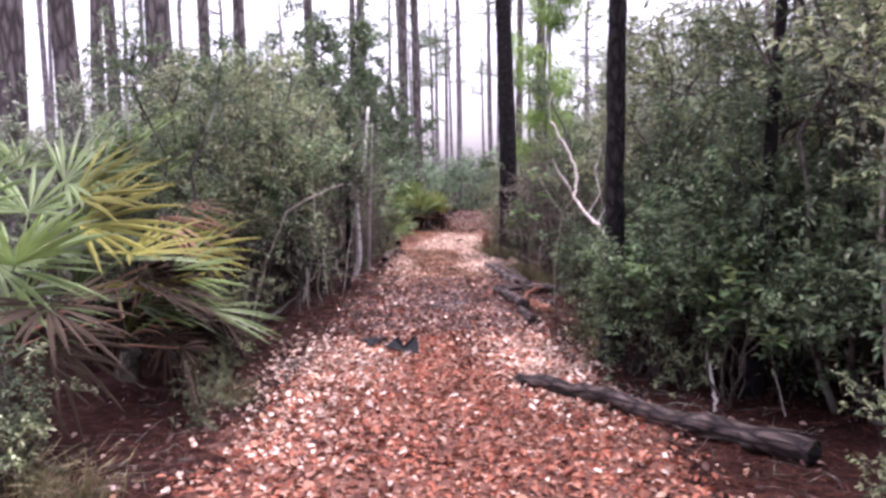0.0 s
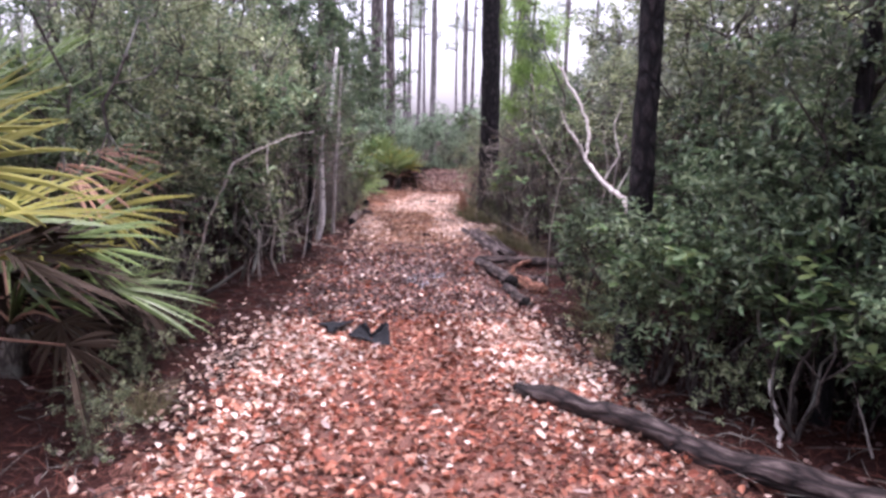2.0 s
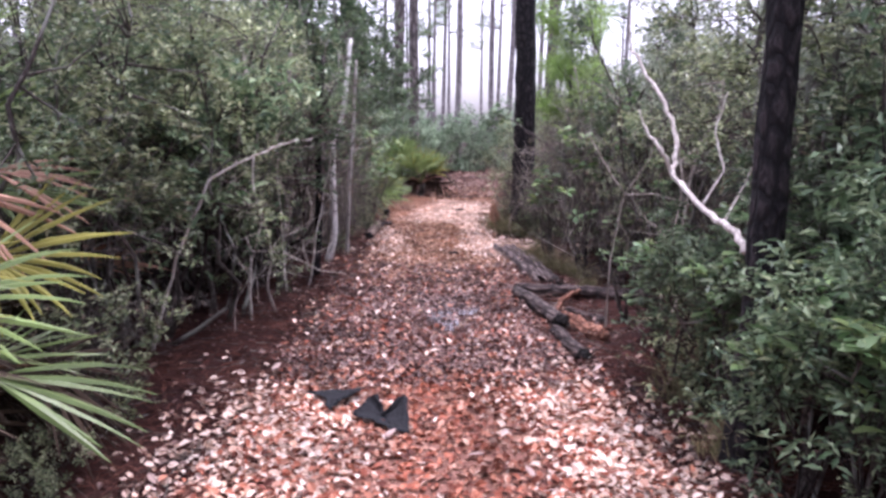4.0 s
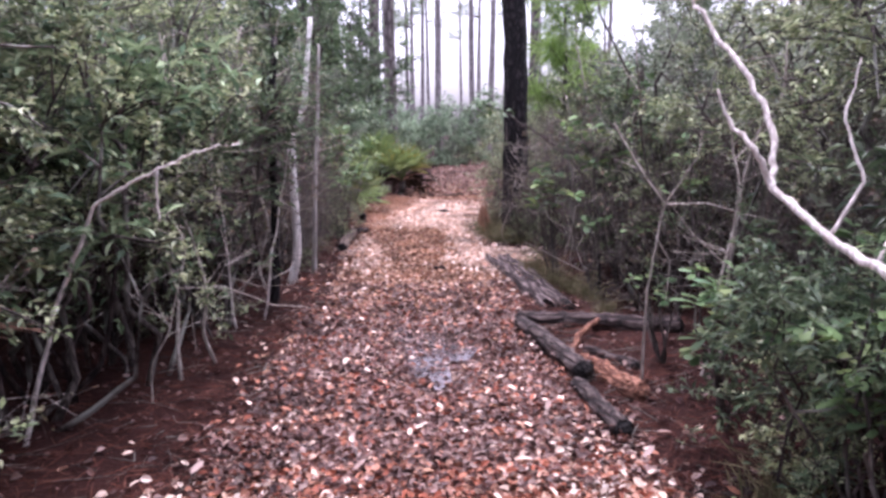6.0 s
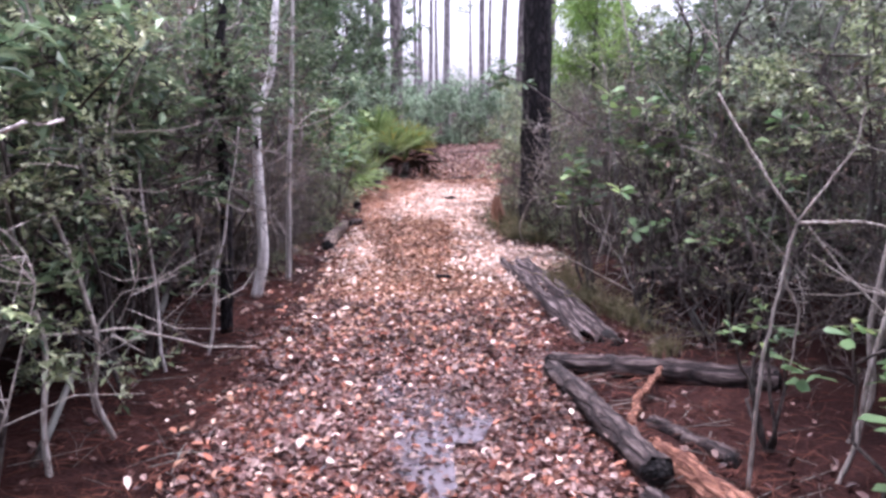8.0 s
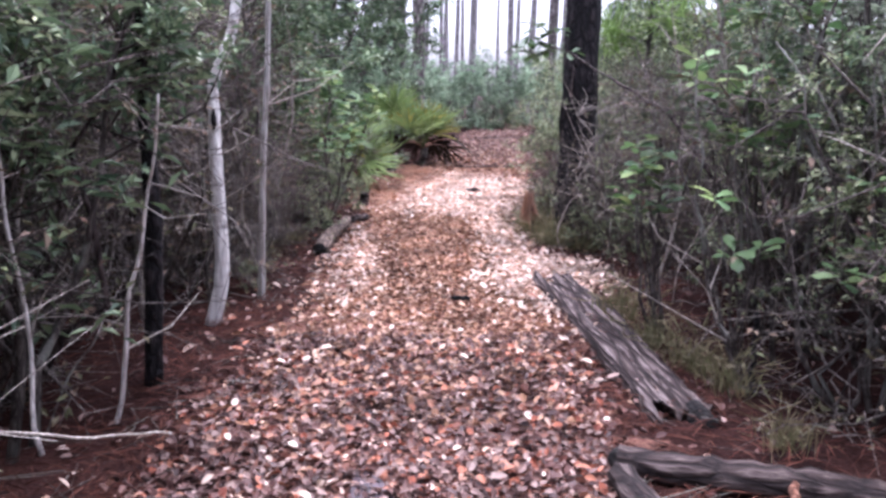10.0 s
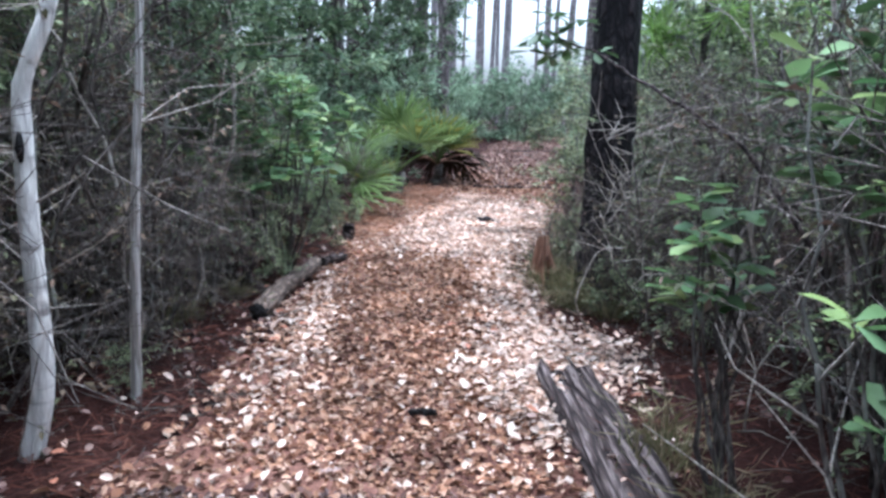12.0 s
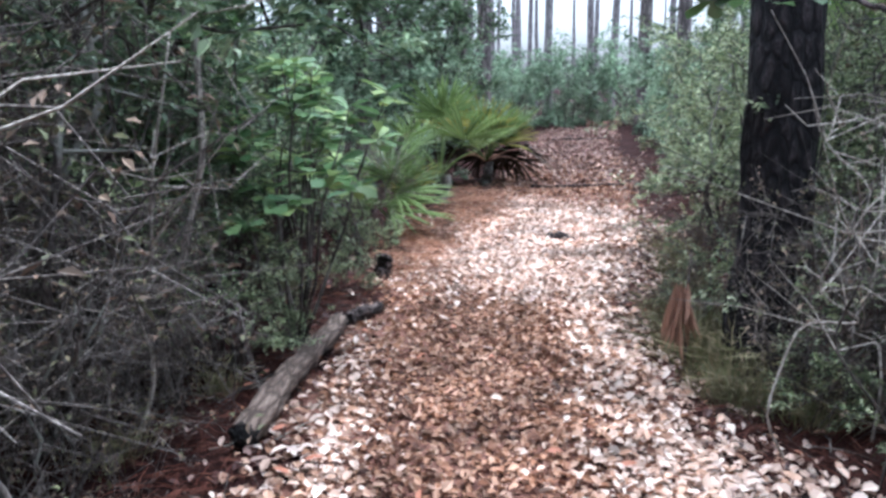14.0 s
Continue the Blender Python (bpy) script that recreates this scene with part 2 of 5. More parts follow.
M_LOGPALE = bark_mat("grey_tan_log_bark", (0.05, 0.036, 0.028), (0.135, 0.098, 0.078), (0.26, 0.2, 0.165), (22, 22, 5), 0.7)
M_ORANGEWOOD = bark_mat("reddish_rotten_wood", (0.07, 0.028, 0.018), (0.2, 0.09, 0.057), (0.36, 0.19, 0.13), (30, 30, 4), 0.8)
M_CHAR = bark_mat("blackened_log_end", (0.004, 0.004, 0.004), (0.012, 0.01, 0.01), (0.03, 0.025, 0.024), (30, 30, 30), 0.8)


def plain_mat(name, col, rough, spec=0.5, bump=0.0, noise_scale=20.0):
    m, n, l, p = node_mat(name)
    co, t = n.new("ShaderNodeTexCoord"), n.new("ShaderNodeTexNoise")
    t.inputs["Scale"].default_value, t.inputs["Detail"].default_value = noise_scale, 6
    l.new(co.outputs["Object"], t.inputs["Vector"])
    r = ramp(n, [(0.3, tuple(c * 0.6 for c in col)), (0.7, tuple(c * 1.35 for c in col))])
    l.new(t.outputs["Fac"], r.inputs[0])
    l.new(r.outputs[0], p.inputs["Base Color"])
    if bump:
        b = n.new("ShaderNodeBump")
        b.inputs["Strength"].default_value, b.inputs["Distance"].default_value = bump, 0.01
        l.new(t.outputs["Fac"], b.inputs["Height"])
        l.new(b.outputs[0], p.inputs["Normal"])
    p.inputs["Roughness"].default_value, p.inputs["Specular IOR Level"].default_value = rough, spec
    return m


M_FABRIC = plain_mat("black_ground_fabric", (0.014, 0.0142, 0.016), 0.9, 0.1, 0.4, 60)
M_WATER = plain_mat("shallow_muddy_water", (0.075, 0.055, 0.06), 0.17, 0.5, 0.4, 14)


# ---- mesh tools ----
class Geo:
    """Collects vertices and faces for one mesh."""

    def __init__(self):
        self.v, self.f, self.n = [], [], 0

    def add(self, v, faces):
        v = np.asarray(v, float).reshape(-1, 3)
        for f in faces:
            f = np.asarray(f, int)
            if len(f):
                self.f.append(f + self.n)
        self.v.append(v)
        self.n += len(v)
        return self

    def mesh(self, name, mat, smooth=True):
        me = bpy.data.meshes.new(name)
        v = np.concatenate(self.v)
        idx = np.concatenate([f.ravel() for f in self.f])
        size = np.concatenate([np.full(len(f), f.shape[1]) for f in self.f])
        start = np.concatenate(([0], np.cumsum(size)[:-1]))
        me.vertices.add(len(v))
        me.vertices.foreach_set("co", v.astype(np.float32).ravel())
        me.loops.add(len(idx))
        me.loops.foreach_set("vertex_index", idx.astype(np.int32))
        me.polygons.add(len(size))
        me.polygons.foreach_set("loop_start", start.astype(np.int32))
        me.polygons.foreach_set("use_smooth", np.full(len(size), smooth))
        me.update(calc_edges=True)
        me.materials.append(mat)
        return me


def part(name, geo, mat, parent=None, label="", smooth=True):
    ob = new(name, geo.mesh(name, mat, smooth))
    if parent is not None:
        ob.parent = parent
    if label:
        ob["label"] = label
    return ob


def thing(name, label, category, at=(0, 0, 0), group="", kind=""):
    ob = new(name)
    ob.location = at
    ob.empty_display_size = 0.1
    return tagged(ob, label, category, group, kind)


def unit(a):
    return a / np.maximum(np.linalg.norm(a, axis=-1, keepdims=True), 1e-9)


def rnd_dirs(rng, n):
    return unit(rng.normal(size=(n, 3)))


def tube(geo, pts, radii, sides=6, rough=0.0, rng=None, ridges=0.0, caps=True, flat=1.0):
    """A limb along pts. rough: relative unevenness; ridges: lengthwise ribs; flat squashes it from above."""
    pts = np.asarray(pts, float)
    k = len(pts)
    radii = np.broadcast_to(np.asarray(radii, float), (k,))
    tan = unit(np.gradient(pts, axis=0))
    ref = np.array([0.0, 0.0, 1.0]) if abs(tan[0][2]) < 0.8 else np.array([1.0, 0.0, 0.0])
    a = unit(np.cross(tan, ref))
    b = np.cross(a, tan)
    ang = np.linspace(0, 2 * np.pi, sides, endpoint=False)
    r = np.repeat(radii[:, None], sides, 1)
    if rough and rng is not None:
        r = r * (1 + rough * rng.normal(size=r.shape))
    if ridges and rng is not None:
        r = r * (1 + ridges * rng.normal(size=(1, sides)))
    ring = pts[:, None, :] + r[..., None] * (np.cos(ang)[None, :, None] * a[:, None, :] + flat * np.sin(ang)[None, :, None] * b[:, None, :])
    i, j = np.meshgrid(np.arange(k - 1), np.arange(sides), indexing="ij")
    j2 = (j + 1) % sides
    quads = np.stack([i * sides + j, i * sides + j2, (i + 1) * sides + j2, (i + 1) * sides + j], -1).reshape(-1, 4)
    faces = [quads]
    if caps:
        faces += [np.arange(sides)[::-1][None, :], (np.arange(sides) + (k - 1) * sides)[None, :]]
    return geo.add(ring, faces)


def sticks(geo, a, b, ra, rb, bend=None):
    """Many three-sided twigs at once from a to b, bent at the middle if bend is given."""
    a, b = np.asarray(a, float), np.asarray(b, float)
    n = len(a)
    if not n:
        return geo
    t = unit(b - a)
    ref = np.where(np.abs(t[:, 2:3]) < 0.8, np.array([[0, 0, 1.0]]), np.array([[1.0, 0, 0]]))
    u = unit(np.cross(t, ref))
    w = np.cross(t, u)
    ra, rb = np.broadcast_to(ra, (n,)), np.broadcast_to(rb, (n,))
    rings = [(a, ra), (b, rb)] if bend is None else [(a, ra), ((a + b) / 2 + bend, (ra + rb) / 2), (b, rb)]
    m = len(rings)
    v = np.zeros((n, 3 * m, 3))
    for k, (c, r) in enumerate(rings):
        for s in range(3):
            q = 2 * np.pi * s / 3
            v[:, 3 * k + s] = c + r[:, None] * (math.cos(q) * u + math.sin(q) * w)
    f = np.array([[3 * k + s, 3 * k + (s + 1) % 3, 3 * k + 3 + (s + 1) % 3, 3 * k + 3 + s] for k in range(m - 1) for s in range(3)])
    return geo.add(v, [(f[None] + 3 * m * np.arange(n)[:, None, None]).reshape(-1, 4)])


def leaves(geo, c, axis, nrm, length, width, curl=0.15, broad=False):
    """Leaves at c that point along axis: folded diamonds, or broad folded blades."""
    n = len(c)
    if not n:
        return geo
    axis = unit(axis)
    side = unit(np.cross(nrm, axis))
    nrm = np.cross(axis, side)
    L, W = np.broadcast_to(length, (n,))[:, None], np.broadcast_to(width, (n,))[:, None]
    tip = c + axis * L - nrm * L * curl
    if not broad:
        v = np.stack([c, c + axis * L * 0.5 + side * W / 2 + nrm * W * 0.2, tip, c + axis * L * 0.5 - side * W / 2 + nrm * W * 0.2], 1)
        return geo.add(v, [np.arange(4 * n).reshape(-1, 4)])
    v = np.stack([c, c + axis * L * 0.3 + side * W * 0.42 + nrm * W * 0.22, c + axis * L * 0.7 + side * W * 0.45 + nrm * (W * 0.22 - L * curl * 0.4), tip,
                  c + axis * L * 0.7 - side * W * 0.45 + nrm * (W * 0.22 - L * curl * 0.4), c + axis * L * 0.3 - side * W * 0.42 + nrm * W * 0.22], 1)
    f = np.array([[0, 1, 2, 3], [0, 3, 4, 5]])
    return geo.add(v, [(f[None] + 6 * np.arange(n)[:, None, None]).reshape(-1, 4)])


def oval_leaves(geo, c, axis, nrm, length, width, curl=0.12):
    """Broad oval leaves with a folded midrib and a drooping tip."""
    n = len(c)
    axis = unit(axis)
    side = unit(np.cross(nrm, axis))
    nrm = np.cross(axis, side)
    L, W = np.broadcast_to(length, (n,))[:, None], np.broadcast_to(width, (n,))[:, None]
    st = (0.0, 0.25, 0.55, 0.84, 1.0)
    mid = [c + axis * L * u - nrm * L * curl * u * u for u in st]
    wd = (0.2, 0.42, 0.5)
    rt = [m + side * W * q + nrm * W * 0.2 * q for m, q in zip(mid[1:4], wd)]
    lt = [m - side * W * q + nrm * W * 0.2 * q for m, q in zip(mid[1:4], wd)]
    v = np.stack(mid + rt + lt, 1)
    o = 11 * np.arange(n)[:, None, None]
    quads = np.array([[1, 5, 6, 2], [2, 6, 7, 3], [2, 9, 8, 1], [3, 10, 9, 2]])
    tris = np.array([[0, 5, 1], [3, 7, 4], [0, 1, 8], [3, 4, 10]])
    return geo.add(v, [(quads[None] + o).reshape(-1, 4), (tris[None] + o).reshape(-1, 3)])


def wander(rng, a, b, k, wob):
    """A crooked line of k points from a to b."""
    t = np.linspace(0, 1, k)[:, None]
    p = np.asarray(a) * (1 - t) + np.asarray(b) * t
    d = np.cumsum(rng.normal(size=(k, 3)) * wob / math.sqrt(k), 0)
    d -= t * d[-1]
    return p + d - d[0] * (1 - t)


# ---- ground ----
EDGE_Y = np.array([-30, 0, 4, 5.5, 7.2, 8.5, 10, 11.5, 12.5, 13.7, 15.5, 16.8, 19, 22, 27.8, 37, 48])
EDGE_L = np.array([-1.2, -1.2, -1.0, -0.75, -0.52, -0.32, -0.25, -0.12, 0.0, 0.06, 0.14, 0.3, 0.7, 1.3, 2.1, 3.6, 7.5])
EDGE_R = np.array([1.4, 1.6, 1.55, 1.45, 1.45, 1.38, 1.4, 1.52, 1.65, 1.85, 1.72, 1.95, 2.6, 3.15, 3.95, 5.6, 10.0])


def edge_l(y):
    return np.interp(y, EDGE_Y, EDGE_L)


def edge_r(y):
    return np.interp(y, EDGE_Y, EDGE_R)


def hump(x, y):
    """Small unevenness of the ground; the path itself is nearly flat."""
    x, y = np.asarray(x, float), np.asarray(y, float)
    off = np.maximum(np.maximum(edge_l(y) - x, x - edge_r(y)), 0)
    soft = np.minimum(off / 1.5, 1)
    w = np.sin(x * 1.7 + 0.6 * np.sin(y * 1.1)) * np.sin(y * 1.3 + 0.5) + 0.6 * np.sin(x * 3.9 + 1) * np.sin(y * 4.3)
    far = np.clip((np.hypot(x, y - 15) - 40) / 30, 0, 1)
    return (0.012 * w + soft * (0.05 + 0.045 * w)) * (1 - far)


def build_ground():
    xs = np.concatenate([-np.geomspace(900, 6, 24), np.linspace(-5.6, 6.4, 90), np.geomspace(7, 900, 24)])
    ys = np.concatenate([-np.geomspace(900, 3, 20), np.linspace(-2.5, 40, 220), np.geomspace(41, 900, 22)])
    X, Y = np.meshgrid(xs, ys)
    Z = hump(X, Y)
    nx, ny = len(xs), len(ys)
    i, j = np.meshgrid(np.arange(ny - 1), np.arange(nx - 1), indexing="ij")
    q = np.stack([i * nx + j, i * nx + j + 1, (i + 1) * nx + j + 1, (i + 1) * nx + j], -1).reshape(-1, 4)
    g = Geo().add(np.stack([X, Y, Z], -1), [q])
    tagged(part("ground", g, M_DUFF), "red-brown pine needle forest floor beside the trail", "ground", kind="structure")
    rng = np.random.default_rng(5)
    ys = np.linspace(-12, 46, 580)
    l_ = edge_l(ys) + 0.1 * np.sin(ys * 5.1) + 0.06 * rng.normal(size=len(ys))
    r_ = edge_r(ys) + 0.1 * np.sin(ys * 4.3 + 1) + 0.06 * rng.normal(size=len(ys))
    n = 14
    u = np.linspace(0, 1, n)
    X = l_[:, None] * (1 - u) + r_[:, None] * u
    Y = np.repeat(ys[:, None], n, 1)
    Z = hump(X, Y) + 0.006 + 0.01 * np.sin(u * np.pi)[None]
    i, j = np.meshgrid(np.arange(len(ys) - 1), np.arange(n - 1), indexing="ij")
    q = np.stack([i * n + j, i * n + j + 1, (i + 1) * n + j + 1, (i + 1) * n + j], -1).reshape(-1, 4)
    g = Geo().add(np.stack([X, Y, Z], -1), [q])
    tagged(part("path", g, M_PATH), "trodden woodland trail of brown leaf mould", "path", kind="structure")


build_ground()


def scatter_litter(name, label, mat, n, rng, pick, size=(0.025, 0.06), tilt=0.45, lift=0.012):
    """Fallen leaves: pick(rng, n) gives x, y."""
    x, y = pick(rng, n)
    n = len(x)
    z = hump(x, y) + lift + rng.random(n) * 0.02
    nrm = unit(np.stack([rng.normal(size=n) * tilt, rng.normal(size=n) * tilt, np.ones(n)], -1))
    a = rng.random(n) * 2 * np.pi
    axis = np.stack([np.cos(a), np.sin(a), rng.normal(size=n) * 0.2], -1)
    axis = unit(axis - nrm * np.sum(axis * nrm, -1, keepdims=True))
    L = rng.uniform(*size, n)
    g = leaves(Geo(), np.stack([x, y, z], -1), axis, nrm, L, L * rng.uniform(0.5, 0.8, n), rng.uniform(-0.2, 0.35, n)[:, None], broad=True)
    return tagged(part(name, g, mat, smooth=False), label, "leaf litter", kind="stuff")


def on_path(y0, y1, inner=0.0, spread_out=0.25):
    def pick(rng, n):
        y = rng.uniform(y0, y1, n)
        u = rng.beta(1.25, 1.25, n)
        l_, r_ = edge_l(y) - spread_out * rng.random(n) ** 2, edge_r(y) + spread_out * rng.random(n) ** 2
        return l_ * (1 - u) + r_ * u, y
    return pick


def blobs(spots):
    """Drifts: (x, y, rx, ry, weight)."""
    def pick(rng, n):
        w = np.array([s[4] for s in spots], float)
        k = rng.choice(len(spots), n, p=w / w.sum())
        s = np.array(spots)[k]
        return s[:, 0] + rng.normal(size=n) * s[:, 2] * 0.5, s[:, 1] + rng.normal(size=n) * s[:, 3] * 0.5
    return pick


def build_litter():
    rng = np.random.default_rng(11)
    scatter_litter("leaf_litter", "brown and rust fallen leaves covering the trail", M_LITTER, 28000, rng, on_path(-2, 7.6, spread_out=0.15), (0.025, 0.058))
    scatter_litter("leaf_litter", "dark brown fallen leaves on the trail", M_DARKLITTER, 17000, rng, on_path(7.3, 11.8, spread_out=0.2), (0.024, 0.052))
    scatter_litter("leaf_litter", "rust fallen leaves along the narrowing trail", M_LITTER, 3000, rng, on_path(7.5, 11.5))
    scatter_litter("leaf_litter", "tan fallen leaves along the narrowing trail", M_TAN, 14000, rng, on_path(10.5, 24, spread_out=0.12))
    scatter_litter("leaf_litter", "small tan leaf scraps trodden along the trail", M_TAN, 14000, rng, blobs([
        (0.95, 12.6, 0.75, 1.4, 3), (0.95, 14.2, 0.75, 1.6, 4), (1.1, 15.6, 0.7, 1.3, 3)]), (0.018, 0.045))
    scatter_litter("leaf_litter", "tan fallen leaves thinning out on the far trail", M_TAN, 1800, rng, on_path(21, 26.5), (0.04, 0.08))
    scatter_litter("leaf_litter", "reddish brown fallen leaves on the far trail", M_FARLITTER, 7000, rng, on_path(22, 37), (0.05, 0.1))
    scatter_litter("pale_leaf_drift", "pale bleached leaves drifted along the trail sides", M_PALE, 6000, rng, blobs([
        (-0.4, 6.5, 0.55, 1.0, 4), (1.15, 6.6, 0.45, 1.3, 4), (-0.6, 4.9, 0.5, 1.2, 1.5), (1.25, 5.6, 0.4, 1.2, 2), (0.3, 4.2, 1.2, 2.5, 0.7),
        (0.5, 9.3, 1.0, 2.2, 1.2), (0.3, 12.0, 0.7, 2.5, 0.8)]))
    # pale leaves, crowded at y 17-19 to paint in light from the canopy gap
    scatter_litter("pale_leaf_drift", "pale bleached leaves on the open trail, thickened to imitate canopy-gap light", M_PALE, 27000, rng, blobs([
        (1.6, 13.3, 0.36, 1.1, 4), (1.91, 13.44, 0.35, 0.6, 1.4), (1.35, 17.4, 0.8, 1.2, 17), (0.3, 14.0, 0.25, 1.8, 1.3), (1.65, 15.3, 0.3, 1.5, 2.2), (1.75, 19.2, 0.85, 1.3, 14), (2.9, 24.0, 1.3, 4.0, 1.6), (1.0, 12.2, 0.9, 1.5, 0.5)]), (0.03, 0.065))

    def beside(rng, n):
        y = rng.uniform(1, 26, n)
        d = rng.exponential(0.7, n)
        left = rng.random(n) < 0.5
        return np.where(left, edge_l(y) - d, edge_r(y) + d), y
    scatter_litter("leaf_litter", "scattered brown leaves on the forest floor", M_DARKLITTER, 3500, rng, beside)
    scatter_litter("leaf_litter", "dark wet leaves floating in the puddle", M_DARKLITTER, 420, rng, blobs([(0.66, 9.4, 0.42, 1.1, 1)]), (0.022, 0.05), 0.25, 0.036)
    n = 2600
    x, y = beside(rng, n)
    z = hump(x, y) + 0.015 + 0.02 * rng.random(n)
    a = rng.random(n) * 2 * np.pi
    L = rng.uniform(0.06, 0.38, n)
    p0 = np.stack([x, y, z], -1)
    g = sticks(Geo(), p0, p0 + np.stack([np.cos(a) * L, np.sin(a) * L, rng.uniform(-0.01, 0.05, n)], -1), rng.uniform(0.0015, 0.005, n), 0.0012, rng.normal(size=(n, 3)) * 0.012)
    tagged(part("fallen_twigs", g, M_STEM), "small grey-brown fallen twigs on the forest floor", "twigs", kind="stuff")
    # pine needles
    n = 48000
    x, y = beside(rng, n)
    z = hump(x, y) + 0.008 + 0.03 * rng.random(n)
    a = rng.random(n) * 2 * np.pi
    d = np.stack([np.cos(a), np.sin(a), rng.normal(size=n) * 0.15], -1)
    nr = unit(np.stack([rng.normal(size=n), rng.normal(size=n), np.ones(n) * 1.5], -1))
    g = leaves(Geo(), np.stack([x, y, z], -1), d, nr, rng.uniform(0.08, 0.22, n), 0.006, 0.1)
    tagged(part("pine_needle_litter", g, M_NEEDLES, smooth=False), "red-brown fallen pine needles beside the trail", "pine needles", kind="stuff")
    n = 6000
    x, y = blobs([(0.45, 18.0, 0.35, 1.6, 3), (0.95, 20.3, 0.4, 1.6, 3)])(rng, n)
    z = hump(x, y) + 0.015 + 0.05 * rng.random(n)
    a = rng.random(n) * 2 * np.pi
    d = np.stack([np.cos(a), np.sin(a), rng.normal(size=n) * 0.2], -1)
    nr = unit(np.stack([rng.normal(size=n), rng.normal(size=n), np.ones(n) * 1.5], -1))
    g = leaves(Geo(), np.stack([x, y, z], -1), d, nr, rng.uniform(0.1, 0.24, n), 0.007, 0.1)
    tagged(part("pine_needle_litter", g, M_NEEDLEORANGE, smooth=False), "fresh orange pine needles banked beside the trail", "pine needles", kind="stuff")


build_litter()


# ---- plants ----
def shrub(name, label, seed, H, R, stems=5, branches=9, twigs=6, per=22, leaf=(0.035, 0.013), low=0.25, bare=0.15, mat=M_MYRTLE, wood=M_STEM, broad=False, lean=0.0, droop=0.0, group=""):
    """A many-stemmed bush at the origin: each main stem a part, twigs and leaves as foliage."""
    rng = np.random.default_rng(seed)
    top = thing(name, label, "shrub", group=group)
    bs, bd, bu = [], [], []
    for s in range(stems):
        a = 2 * np.pi * (s + rng.random() * 0.7) / stems
        out = R * rng.uniform(0.25, 0.75)
        base = np.array([math.cos(a), math.sin(a), 0]) * R * 0.12 - np.array([0, 0, 0.04])
        tip = np.array([math.cos(a) * out + lean, math.sin(a) * out, H * rng.uniform(0.75, 1.0)])
        p = wander(rng, base, tip, 9, 0.12 * H)
        r0 = 0.009 * H * rng.uniform(0.5, 1.1)
        part("stem", tube(Geo(), p, np.linspace(r0, r0 * 0.3, 9), 5, 0.12, rng), wood, top)
        u = rng.uniform(low, 1.0, branches) * 8
        i = np.minimum(u.astype(int), 7)
        f = (u - i)[:, None]
        bs.append(p[i] * (1 - f) + p[i + 1] * f)
        d = rnd_dirs(rng, branches) + np.array([math.cos(a), math.sin(a), 0.45]) * 0.5
        bd.append(unit(d))
        bu.append(u / 8)
    bs, bd, bu = np.concatenate(bs), np.concatenate(bd), np.concatenate(bu)
    bl = R * rng.uniform(0.35, 0.85, len(bs)) * (1.15 - 0.6 * bu)
    be = bs + bd * bl[:, None]
    be[:, 2] = np.maximum(be[:, 2] - droop * bl, 0.08)
    g = sticks(Geo(), bs, be, 0.0035 * H, 0.0012 * H, rng.normal(size=bs.shape) * 0.06 * R)
    k = np.repeat(np.arange(len(bs)), twigs)
    f = rng.uniform(0.25, 1.0, len(k))[:, None]
    ts = bs[k] * (1 - f) + be[k] * f
    td = unit(bd[k] * 0.7 + rnd_dirs(rng, len(k)) + np.array([0, 0, 0.2 - droop]))
    te = ts + td * rng.uniform(0.1, 0.34 if bare < 0.3 else 0.5, len(k))[:, None] * min(1.0, R)
    te[:, 2] = np.maximum(te[:, 2], 0.03)
    sticks(g, ts, te, 0.003, 0.0012)
    tagged(part("twig_tangle", g, M_TWIGDARK if bare > 0.3 else wood, top), kind="stuff")
    has = rng.random(len(k)) > bare
    k2 = np.repeat(np.nonzero(has)[0], per)
    if len(k2):
        f = rng.uniform(0.1, 1.05, len(k2))[:, None]
        c = ts[k2] * (1 - f) + te[k2] * f + rng.normal(size=(len(k2), 3)) * leaf[0] * 0.3
        ax = unit(td[k2] * 0.6 + rnd_dirs(rng, len(k2)))
        nr = unit(rnd_dirs(rng, len(k2)) * 0.55 + np.array([0, 0, 0.9]))
        ax[:, 2] *= 0.5
        L = leaf[0] * rng.uniform(0.6, 1.3, len(k2))
        tagged(part("foliage", leaves(Geo(), c, ax, nr, L, L * leaf[1] / leaf[0], 0.15, broad), mat, top, smooth=False), kind="stuff")
    return top


